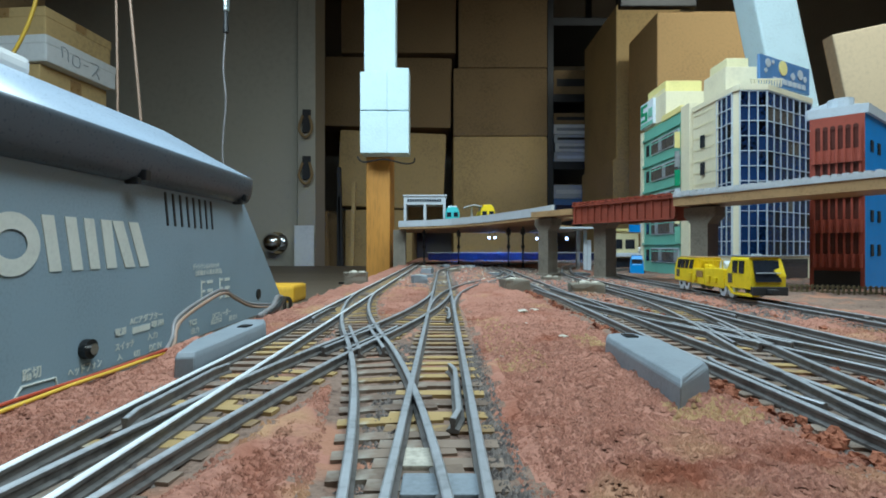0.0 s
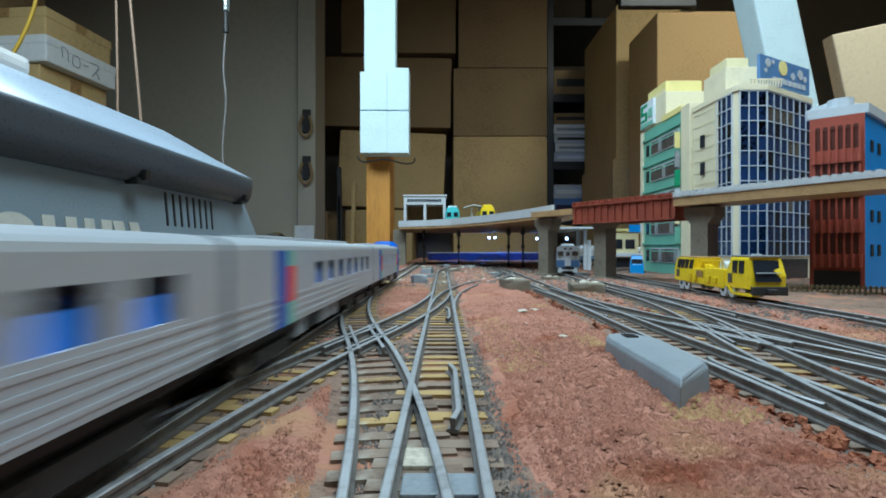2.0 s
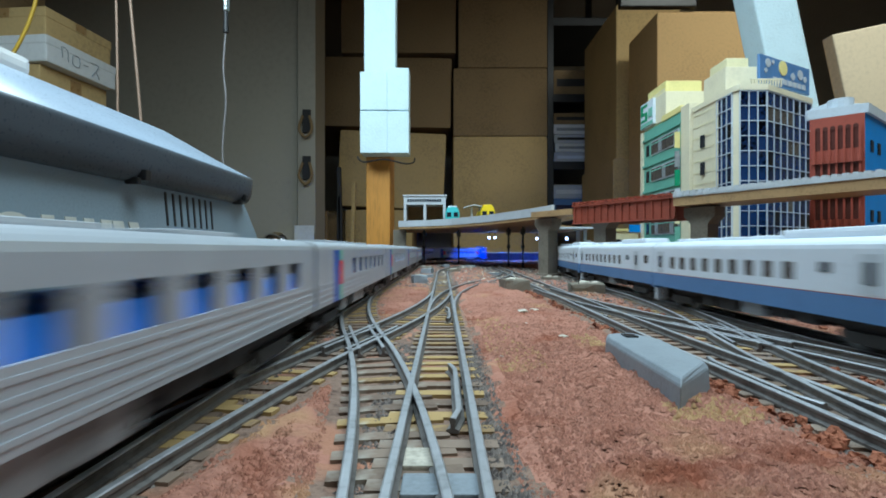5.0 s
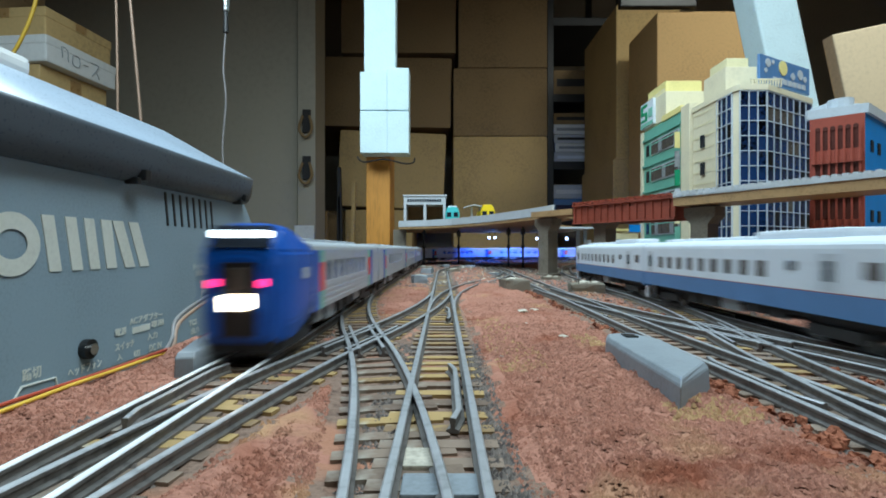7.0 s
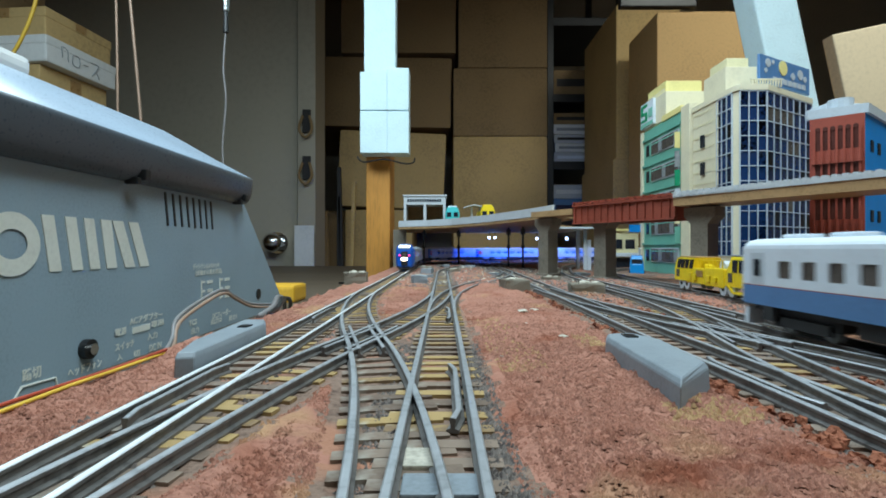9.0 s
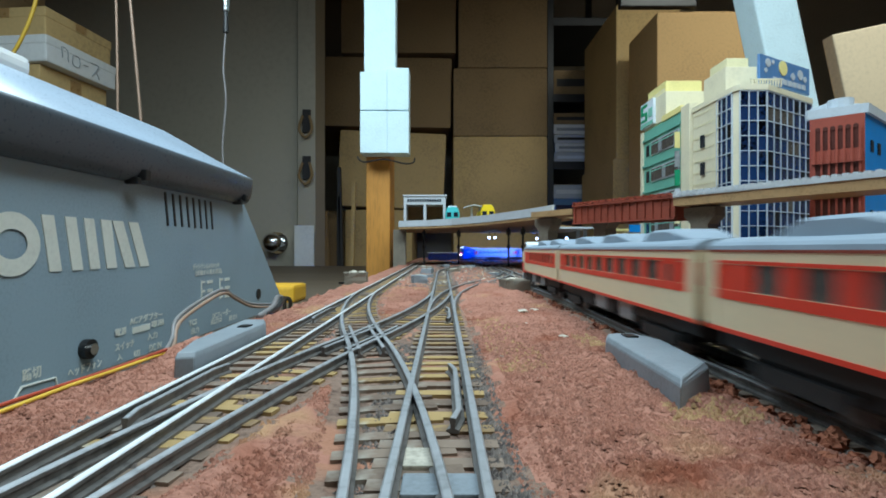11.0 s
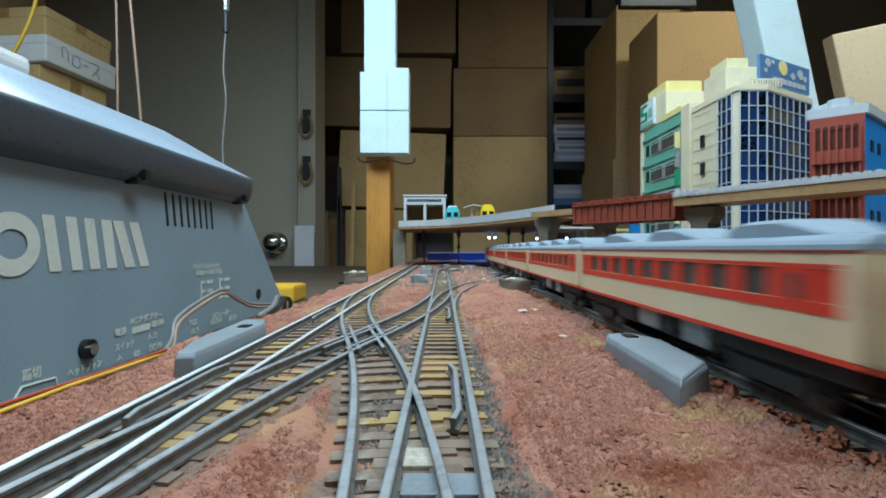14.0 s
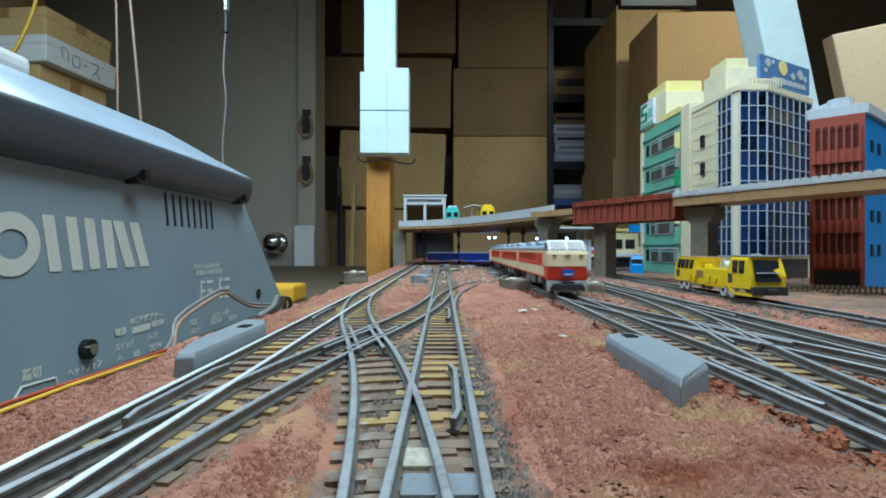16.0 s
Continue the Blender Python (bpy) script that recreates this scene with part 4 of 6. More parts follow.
def build_green_building():
    ob = empty("shop_building", pose(0, 0, -0.0035), "green model shop building with cream end and yellow roof tower", "building", "model buildings")
    x = 0.2075
    part("wall", box(x, x + 0.06, 0.432, 0.513, 0, 0.1445, 0.0004), SHOP_GREEN, ob)
    part("corner_pier", box(x - 0.001, x + 0.06, 0.4170, 0.4318, 0, 0.1475, 0.0004), TOWER_WHITE, ob, "cream end pier")
    part("corner_pier", box(x - 0.0015, x + 0.06, 0.5132, 0.519, 0, 0.1445, 0.0004), TOWER_WHITE, ob)
    part("parapet", box(x - 0.001, x + 0.002, 0.432, 0.470, 0.1445, 0.1495), SIGN_YELLOW, ob, "pale yellow parapet")
    part("roof", box(x + 0.002, x + 0.06, 0.432, 0.513, 0.1445, 0.1460), SIGN_YELLOW, ob)
    tower = part("roof_tower", box(x + 0.0005, x + 0.040, 0.4640, 0.5150, 0.146, 0.1720, 0.0004), TOWER_WHITE, ob, "cream roof tower")
    part("tower_crown", box(x + 0.002, x + 0.036, 0.4680, 0.5080, 0.172, 0.1830, 0.0004), SIGN_YELLOW, tower)
    for k in range(9):
        part("crown_rib", box(x + 0.0014, x + 0.002, 0.470 + k * 0.0042, 0.4715 + k * 0.0042, 0.1722, 0.1765), TOWER_WHITE, tower)
    sg = part("rooftop_sign", box(x - 0.002, x + 0.0004, 0.4860, 0.5170, 0.1475, 0.1725), WHITE, ob, "white rooftop sign with green shapes")
    part("sign_shape", box(x - 0.0026, x - 0.002, 0.5000, 0.5150, 0.1680, 0.1705), SIGN_GREEN, sg)
    part("sign_shape", box(x - 0.0026, x - 0.002, 0.5105, 0.5150, 0.1625, 0.1680), SIGN_GREEN, sg)
    part("sign_shape", box(x - 0.0026, x - 0.002, 0.5000, 0.5150, 0.1600, 0.1625), SIGN_GREEN, sg)
    part("sign_shape", box(x - 0.0026, x - 0.002, 0.5000, 0.5045, 0.1560, 0.1600), SIGN_GREEN, sg)
    part("sign_shape", box(x - 0.0026, x - 0.002, 0.5000, 0.5150, 0.1535, 0.1560), SIGN_GREEN, sg)
    part("sign_shape", box(x - 0.0026, x - 0.002, 0.4880, 0.4970, 0.1555, 0.1640), GREEN_STRIPE, sg)
    part("sign_shape", box(x - 0.0026, x - 0.002, 0.4870, 0.5160, 0.1480, 0.1515), GREEN_STRIPE, sg)
    for k in range(5):
        z = 0.008 + k * 0.0262
        win = part("window_band", box(x - 0.0012, x + 0.0002, 0.436, 0.493, z + 0.004, z + 0.0175), MULLION, ob)
        for c in range(7):
            y = 0.4368 + c * 0.0080
            part("pane", box(x - 0.0017, x - 0.0012, y, y + 0.0070, z + 0.0050, z + 0.0165), GREY_GEAR if (k * 3 + c) % 4 == 0 else WINDOW_BROWN, win)
            part("ceiling_strip", box(x - 0.0019, x - 0.0017, y, y + 0.0070, z + 0.0140, z + 0.0150), GREEN_STRIPE, win)
        part("window", box(x - 0.0008, x + 0.0002, 0.500, 0.506, z + 0.005, z + 0.0160), WINDOW_DARK, ob)
        part("ledge", box(x - 0.0018, x + 0.0002, 0.432, 0.513, z + 0.0205, z + 0.0225), SHOP_GREEN, ob)
    for k, m in enumerate((SHOP_GREEN, PALE_YELLOW, MULLION, SIGN_GREEN, GREY_GEAR, SIGN_YELLOW)):
        part("blade_sign", box(x - 0.0055, x - 0.0012, 0.4325, 0.434, 0.03 + k * 0.0165, 0.044 + k * 0.0165), m, ob)
    part("blue_sign", box(x - 0.012, x - 0.001, 0.519, 0.523, 0.042, 0.050), WALL_BLUE, ob)
    return ob


def build_red_building():
    ob = empty("apartment_block", pose(0.2275, 0.268, -0.0035), "brick red and bright blue narrow model apartment block", "building", "model buildings")
    a, c, b = Vector((-0.018, 0.016)), Vector((0, 0)), Vector((0.06, 0.045))
    back = a + (b - c)
    part("wall", prism([tuple(c), tuple(b), tuple(back), tuple(a)], 0, 0.098, "z"), WALL_BLUE, ob, "bright blue side wall")
    part("facade", prism(along(tuple(a), tuple(c), 0, 0.0241, 0.0, 0.0012), 0, 0.098, "z"), BRICK_RED, ob, "brick red front")
    fa, fc = tuple(a), tuple(c)
    part("ground_floor", prism(along(fa, fc, 0.002, 0.0222, 0.0012, 0.0016), 0.001, 0.0125, "z"), BLACK, ob, "dark open ground floor")
    for k, z in enumerate((0.0145, 0.0335, 0.0530, 0.0720)):
        head = 0.0335 if k == 0 else (0.0530, 0.0720, 0.0915)[k - 1]
        part("balcony", prism(along(fa, fc, 0.001, 0.0231, 0.0012, 0.0030), z, z + 0.0072, "z"), BRICK_RED, ob)
        # no real recess: its shade is a flat dark strip, with discs as arches
        part("window_band", prism(along(fa, fc, 0.002, 0.0222, 0.0012, 0.0016), z + 0.0072, head, "z"), BRICK_SHADE, ob)
        for q in range(7):
            u = 0.0022 + q * 0.0033
            p = along(fa, fc, u, u, 0.0030, 0.0030)[0]
            part("rib", cyl(0.0010, 0.0074, pose(p[0], p[1], z + 0.0037), 8), BRICK_RED, ob)
            part("pillar", prism(along(fa, fc, u - 0.0005, u + 0.0005, 0.0012, 0.0026), z + 0.0072, head, "z"), BRICK_RED, ob)
            if k == 3 and q < 6:
                p = along(fa, fc, u + 0.00165, u + 0.00165, 0.0014, 0.0014)[0]
                part("arch", cyl(0.0012, 0.0010, pose(p[0], p[1], head, 90, 0, -41.6), 14), BRICK_SHADE, ob)
        for q in (0.010, 0.024, 0.044):
            for w in (0.0, 0.0026):
                part("window", prism(along(tuple(c), tuple(b), q + w, q + w + 0.0020, 0.0, 0.0006), z + 0.006, z + 0.0125, "z"), WINDOW_DARK, ob)
    part("parapet", prism([(-0.0195, 0.0155), (0.0005, -0.0018), (0.062, 0.0445), (0.042, 0.0625)], 0.098, 0.103, "z"), MULLION, ob, "pale grey parapet")
    part("roof_unit", box(-0.004, 0.018, 0.022, 0.04, 0.103, 0.110, 0.002), MULLION, ob)
    part("roof_unit", cyl(0.006, 0.006, pose(-0.002, 0.014, 0.106), 14), MULLION, ob)
    return ob


build_tower()
build_green_building()
build_red_building()


def build_low_shop():
    ob = empty("low_shop", pose(0, 0, -0.0035), "pale yellow low model shop with signboard", "building", "model buildings")
    part("wall", box(0.198, 0.236, 0.60, 0.64, 0, 0.046, 0.0004), PALE_YELLOW, ob)
    part("roof", box(0.196, 0.238, 0.598, 0.642, 0.046, 0.049), SIGN_YELLOW, ob)
    part("window", box(0.203, 0.216, 0.5992, 0.6005, 0.025, 0.036), WINDOW_DARK, ob)
    part("window", box(0.220, 0.231, 0.5992, 0.6005, 0.025, 0.036), WINDOW_DARK, ob)
    part("door", box(0.203, 0.230, 0.5990, 0.6005, 0.001, 0.014), WINDOW_DARK, ob)
    part("awning", box(0.200, 0.234, 0.594, 0.60, 0.0155, 0.020), WHITE, ob)
    pl = empty("platform_canopy", pose(0.138, 0.53, -0.0035), "white model platform canopy on slim posts", "canopy")
    part("roof", box(-0.028, 0.020, -0.012, 0.10, 0.0455, 0.0475, 0.0004), GREY_WALL, pl)
    part("post", box(0.0120, 0.0155, 0.0, 0.003, 0, 0.0455), GREY_WALL, pl)
    part("post", box(0.0120, 0.0155, 0.028, 0.031, 0, 0.0455), GREY_WALL, pl)
    part("panel", box(0.0160, 0.020, 0.0, 0.005, 0, 0.034), GREY_WALL, pl)
    tk = empty("parked_van", pose(0.1775, 0.455, -0.0035, 0, 0, -20), "bright blue plastic model van by the green building", "van")
    part("body", loft([[(-0.006, y, 0.002), (0.006, y, 0.002), (0.006, y, h * 0.6), (0.0045, y, h), (-0.0045, y, h), (-0.006, y, h * 0.6)] for y, h in ((0.0, 0.010), (0.004, 0.018), (0.03, 0.0185), (0.031, 0.016))]), CHAIR_BLUE, tk)
    part("windscreen", box(-0.0045, 0.0045, 0.0004, 0.002, 0.0105, 0.0150), WINDOW_DARK, tk)
    for x in (-0.006, 0.006):
        for y in (0.007, 0.025):
            part("wheel", cyl(0.0025, 0.002, pose(x, y, 0.0025, 0, 90, 0), 12), BLACK, tk)


build_low_shop()


def build_fence():
    ob = empty("fence", pose(0, 0, -0.003), "low weathered brown picket fence behind the siding", "fence")
    a, b = Vector((0.152, 0.272)), Vector((0.262, 0.222))
    n = 56
    for k in range(n):
        p = a.lerp(b, k / n)
        part("picket", box(p.x - 0.0005, p.x + 0.0005, p.y - 0.0003, p.y + 0.0003, 0, 0.0058), FENCE, ob)
    for z in (0.002, 0.0045):
        part("rail", sweep([a, b], rect(-0.0004, 0.0004, z, z + 0.0006)), FENCE, ob)


build_fence()


# ---- the yellow maintenance machine on the siding ----
def build_machine():
    p, q = LINES["g"].at(0.236), LINES["g"].at(0.240)
    ob = empty("tamping_machine", pose(p.x, p.y, 0, 0, 0, math.degrees(math.atan2(p.x - q.x, q.y - p.y))), "bright yellow model track maintenance machine on the siding", "rail machine")
    ob.matrix_world = ob.matrix_world @ Matrix.Scale(0.76, 4)
    w = 0.0092
    cab = loft([[(-w, y0, 0.006), (w, y0, 0.006), (w, y1, 0.0135), (w * 0.95, y2, 0.022), (w * 0.8, y2, 0.0235), (-w * 0.8, y2, 0.0235), (-w * 0.95, y2, 0.022), (-w, y1, 0.0135)] for y0, y1, y2 in ((-0.046, -0.0465, -0.043), (-0.020, -0.022, -0.026))])
    part("cab", cab, YELLOW, ob)
    part("windscreen", prism([(-0.0470, 0.0100), (-0.0462, 0.0100), (-0.0432, 0.0215), (-0.0440, 0.0215)], -0.0066, 0.0066, "x"), WINDOW_DARK, ob)
    part("wiper_bar", box(-0.0062, 0.0062, -0.0470, -0.0462, 0.0146, 0.0151), MULLION, ob)
    part("cab_roof", box(-0.0080, 0.0080, -0.0445, -0.0250, 0.0232, 0.0242, 0.0004), GREY_GEAR, ob, "grey cab roof")
    for y in (-0.040, -0.0335):
        part("cab_window", box(-w - 0.0003, -w + 0.0006, y, y + 0.0046, 0.0142, 0.0212), WINDOW_DARK, ob)
    part("cab_door", box(-w - 0.0004, -w + 0.0004, -0.0285, -0.0245, 0.0085, 0.0138), WINDOW_BROWN, ob)
    part("chassis", box(-w * 0.9, w * 0.9, -0.046, 0.046, 0.0062, 0.0078, 0.0004), YELLOW, ob)
    part("engine_hood", box(-w, w, -0.019, 0.004, 0.0045, 0.0158, 0.0006), YELLOW, ob)
    part("tank", box(-w * 0.96, w * 0.96, 0.005, 0.030, 0.0050, 0.0150, 0.0005), YELLOW, ob)
    for k in range(5):
        part("hood_grille", box(-w - 0.0002, -w * 0.96, 0.0065 + k * 0.0018, 0.0075 + k * 0.0018, 0.0095, 0.0138), DECK_BROWN, ob)
    rear = loft([[(-w, y0, 0.006), (w, y0, 0.006), (w, y0, 0.014), (w * 0.94, y1, 0.0218), (-w * 0.94, y1, 0.0218), (-w, y0, 0.014)] for y0, y1 in ((0.022, 0.018), (0.047, 0.044))])
    part("rear_cab", rear, YELLOW, ob)
    for y in (0.0205, 0.0270, 0.0330, 0.0385):
        part("cab_window", prism([(y, 0.0146), (y + 0.0042, 0.0146), (y + 0.0022, 0.0206), (y - 0.0020, 0.0206)], -w - 0.0003, -w + 0.0009, "x"), WINDOW_DARK, ob)
    part("cab_door", box(-w - 0.0004, -w + 0.0004, 0.0395, 0.0435, 0.0085, 0.0135), WINDOW_BROWN, ob)
    part("rear_roof", box(-0.0078, 0.0078, 0.0190, 0.0425, 0.0216, 0.0226, 0.0003), DECK_BROWN, ob, "brown rear cab roof")
    part("cable_drum", cyl(0.0035, 0.012, pose(0, -0.012, 0.0170, 0, 90, 0), 14), MULLION, ob, "pale equipment on the hood")
    part("exhaust_box", box(-0.004, 0.005, -0.016, -0.006, 0.015, 0.0172, 0.0005), GREY_GEAR, ob, "grey roof equipment")
    part("roof_lamp", box(-0.002, 0.002, -0.037, -0.034, 0.0235, 0.0250), MULLION, ob)
    part("step", box(-w - 0.0006, -w * 0.6, -0.048, -0.030, 0.0022, 0.0034), YELLOW, ob)
    part("step_strut", prism([(-0.030, 0.0025), (-0.0285, 0.0025), (-0.0225, 0.0070), (-0.0245, 0.0070)], -w - 0.0005, -w + 0.0008, "x"), YELLOW, ob)
    part("buffer_beam", box(-w, w, -0.0485, -0.046, 0.003, 0.0075, 0.0004), DARK, ob)
    part("coupler", box(-0.002, 0.002, -0.053, -0.0485, 0.004, 0.0065, 0.0005), DARK, ob)
    for y in (-0.026, -0.017, 0.030, 0.038):
        for x in (-0.0055, 0.0055):
            wh = part("wheel", cyl(0.0040, 0.0018, pose(x * 1.35, y, 0.0040, 0, 90, 0), 18), MULLION, ob)
            part("hub", cyl(0.0014, 0.0024, pose(x * 1.35, y, 0.0040, 0, 90, 0), 10), DARK, wh)
    for k in range(6):
        part("hand_rail", cyl(0.0003, 0.006, pose(-w + 0.0005, -0.017 + k * 0.0055, 0.0178), 6), YELLOW, ob)
    part("hand_rail", box(-w + 0.0002, -w + 0.0008, -0.018, 0.011, 0.0206, 0.0211), YELLOW, ob)
    for yy, zz, hh in ((-0.012, 0.0075, 0.003), (-0.004, 0.0072, 0.004), (0.014, 0.0070, 0.004), (0.020, 0.0090, 0.003)):
        part("side_gear", box(-w - 0.0010, -w, yy, yy + 0.0045, zz, zz + hh, 0.0002), YELLOW, ob)
    part("crane_arm", prism([(0.012, 0.0145), (0.022, 0.0160), (0.022, 0.0180), (0.012, 0.0165)], -0.002, 0.002, "x"), YELLOW, ob)
    for y in (-0.0215, 0.034):
        for x in (-0.0072, 0.0072):
            part("axle_frame", box(x - 0.0006, x + 0.0006, y - 0.0075, y + 0.0075, 0.0022, 0.0042), GREY_GEAR, ob)


build_machine()


# ---- far end: blue sheet and lamps under the deck ----
bs = link("blue_sheet", box(-0.03, 0.36, 0.995, 1.002, -0.006, 0.0130, 0.0004), SHEET_BLUE)
part("top_edge", box(-0.03, 0.36, 0.992, 1.003, 0.0131, 0.0143), GREY_WALL, bs, "pale top edge")
tagged(bs, "dark blue plastic sheet edge standing behind the far track", "sheet")
for lx, lz in ((0.0745, 0.0395), (0.0835, 0.0395), (0.151, 0.0378), (0.161, 0.0378), (0.199, 0.0378)):
    led = empty("led_lamp", pose(lx, 0.80, lz), "small glowing blue-white lamp under the station deck", "lamp", "lamps under the deck")
    bb = bmesh.new()
    bmesh.ops.create_uvsphere(bb, u_segments=12, v_segments=8, radius=0.0021)
    part("bulb", bb, LED, led)
    part("stem", box(-0.0005, 0.0005, -0.0005, 0.0005, 0.002, 0.0495 - lz), BLACK, led)

# ---- door and things along the wall ----
door = empty("door_1", pose(-0.88, 1.52, FLOOR_Z), "closed beige-grey room door with chrome knob", "door", "", "structure")
part("door_leaf", box(-0.43, 0.435, 0, 0.04, 0.005, 2.2, 0.002), DOOR, door)
kn = part("door_knob", cyl(0.018, 0.05, pose(0.375, -0.025, 1.01, 90, 0, 0), 20), CHROME, door, "round chrome door knob")
bmk = bmesh.new()
bmesh.ops.create_uvsphere(bmk, u_segments=24, v_segments=14, radius=0.028, matrix=pose(0.375, -0.055, 1.01) @ Matrix.Diagonal((1, 0.75, 1, 1)))
part("knob_ball", bmk, CHROME, kn, smooth=True)
part("knob_plate", cyl(0.033, 0.006, pose(0.375, -0.003, 1.01, 90, 0, 0), 24), CHROME, kn)
structure("trim_door", box(-0.438, -0.385, 1.50, 1.62, FLOOR_Z, 1.5), DOOR, "pale door frame strip beside the door")
structure("wall_lintel", box(-1.32, -0.44, 1.52, 1.6, FLOOR_Z + 2.21, 1.5), WALL, "beige wall over the door")
for zz in (0.25, 0.39):
    hk = empty("wall_hook", pose(-0.41, 1.494, zz), "dark metal hook with hanging cords", "hook")
    part("plate", box(-0.012, 0.012, -0.004, 0.006, -0.02, 0.05, 0.002), DARK, hk)
    part("cord", tube([(-0.01, -0.006, 0.03), (-0.02, -0.01, -0.01), (0.0, -0.012, -0.035), (0.018, -0.01, -0.01), (0.01, -0.006, 0.03)], 0.004), CARD_DARK, hk)
pp = link("paper_sheet", box(-0.435, -0.378, 1.455, 1.458, -0.05, 0.09, 0, ), PAPER)
tagged(pp, "white paper sheet hanging beside the door", "paper")
for k, (x, m) in enumerate(((-0.372, CARD_DARK), (-0.355, DARK), (-0.335, CARD), (-0.322, DARK))):
    st = empty("wooden_strip", pose(x, 1.7, FLOOR_Z, 0, 1.5 * (k % 3 - 1), 0), "long dark strip of wood leaning in the corner", "strip", "strips in the corner")
    part("strip", box(-0.006, 0.006, -0.01, 0.01, 0, 1.12 + 0.05 * k, 0.001), m, st)

# shelf goods
def goods(x0, x1, z0, z1, material, label, bar=None):
    ob = empty("stored_box", pose((x0 + x1) / 2, 2.0, z0), label, "box", "boxes on the rack")
    w = (x1 - x0) / 2
    part("carton", box(-w, w, -0.03, 0.2, 0, z1 - z0, 0.002), material, ob)
    if bar:
        part("printed_bar", box(-w * 0.85, w * 0.6, -0.0308, -0.03, (z1 - z0) * 0.35, (z1 - z0) * 0.65), bar, ob)


R0 = FLOOR_Z
goods(0.44, 0.62, R0 + 1.335, R0 + 1.375, GREY_WALL, "pale grey flat box on the rack", WHITE)
goods(0.445, 0.63, R0 + 1.376, R0 + 1.41, PAPER, "white flat box on the rack", GREY_GEAR)
goods(0.44, 0.62, R0 + 1.411, R0 + 1.445, GREY_WALL, "pale grey flat box on the rack", DARK)
goods(0.435, 0.635, R0 + 1.446, R0 + 1.485, PAPER, "white flat box on the rack", GREY_GEAR)
goods(0.435, 0.63, R0 + 1.486, R0 + 1.53, CARD_DARK, "brown flat box on the rack", DARK)
goods(0.435, 0.60, R0 + 1.12, R0 + 1.19, MID_BLUE, "blue storage box on the rack", SHEET_BLUE)
goods(0.435, 0.60, R0 + 1.191, R0 + 1.245, GREY_WALL, "pale blue-grey storage box on the rack", PAPER)
goods(0.435, 0.64, R0 + 1.60, R0 + 1.70, CARD_DARK, "dim brown box on the rack", DARK)

carton(0.63, 0.78, 1.55, 1.9, FLOOR_Z, -0.3, CARD_DARK, "brown cardboard carton on the floor", 0, "cartons beside the rack", False)
carton(0.53, 0.73, 1.55, 1.9, -0.298, 0.30, CARD, "tall brown cardboard carton beside the rack", 0, "cartons beside the rack", False)
carton(0.54, 0.74, 1.55, 1.9, 0.302, 0.78, CARD, "brown cardboard carton on another one", 0, "cartons beside the rack", False)
carton(0.56, 0.86, 1.30, 1.5, FLOOR_Z, -0.1, CARD_LIGHT, "light brown cardboard carton on the floor", 0, "cartons beside the rack", False)
carton(0.56, 0.86, 1.30, 1.5, -0.098, 0.64, CARD_LIGHT, "large light brown cardboard carton lit from above", 0, "cartons beside the rack", False)
rail = link("curtain_rail", box(0.46, 0.66, 1.29, 1.31, 0.650, 0.672, 0.003), BLACK)
tagged(rail, "dark rail lying on top of a carton", "rail")
pn = empty("leaning_board", pose(1.2415, 1.05, FLOOR_Z, 0, -12, 0), "large cream board leaning behind the buildings", "board")
part("board", box(-0.11, 0.60, 0, 0.03, 0.024, 1.5, 0.004), WALL_CREAM, pn)


# boxes behind the control unit
def small_carton(x, y, z, w, d, h, turn, material, label):
    ob = empty("small_box", pose(x, y, z, 0, 0, turn), label, "box", "boxes behind the control unit")
    part("carton", box(-w / 2, w / 2, -d / 2, d / 2, 0, h * 0.93, 0.003), material, ob)
    part("lid", box(-w / 2 - 0.001, w / 2 + 0.001, -d / 2 - 0.001, d / 2 + 0.001, h * 0.66, h, 0.002), material, ob)
    if material is not PAPER:
        part("tape", box(-0.016, 0.016, -d / 2 - 0.0016, -d / 2 - 0.001, h * 0.68, h * 0.98), TAPE, ob)
        part("tape", box(w / 2 + 0.001, w / 2 + 0.0016, -0.012, 0.012, h * 0.70, h * 0.98), TAPE, ob)
    return ob


T = -0.025
small_carton(-0.772, 0.940, T, 0.165, 0.15, 0.3665, -5, CARD, "brown cardboard box standing on the table")
wl = small_carton(-0.757, 0.935, T + 0.367, 0.175, 0.16, 0.046, -5, PAPER, "white lidded box with scribbled marks")
for pts in (((-0.050, 0.036), (-0.048, 0.018)), ((-0.050, 0.036), (-0.038, 0.034), (-0.036, 0.014)), ((-0.026, 0.030), (-0.026, 0.014), (-0.012, 0.013), (-0.012, 0.030), (-0.026, 0.030)), ((-0.004, 0.021), (0.008, 0.022)), ((0.014, 0.032), (0.034, 0.030), (0.018, 0.008)), ((0.027, 0.020), (0.036, 0.006))):
    part("scribble", tube([(0.0889, y, z) for y, z in pts], 0.0007, 5), GREY_GEAR, wl)
small_carton(-0.762, 0.940, T + 0.4135, 0.165, 0.15, 0.052, -5, CARD, "brown cardboard box on top of a white box")
small_carton(-0.895, 0.88, T, 0.12, 0.2, 0.44, 12, PAPER, "white box beside other boxes")
small_carton(-0.895, 0.92, T + 0.441, 0.2, 0.16, 0.12, 16, CARD_DARK, "brown cardboard box on a white box")


def cable(points, r, material, label, name="cable"):
    ob = empty(name, pose(0, 0, 0), label, "cable")
    part("wire", tube(points, r), material, ob, smooth=True)
    return ob


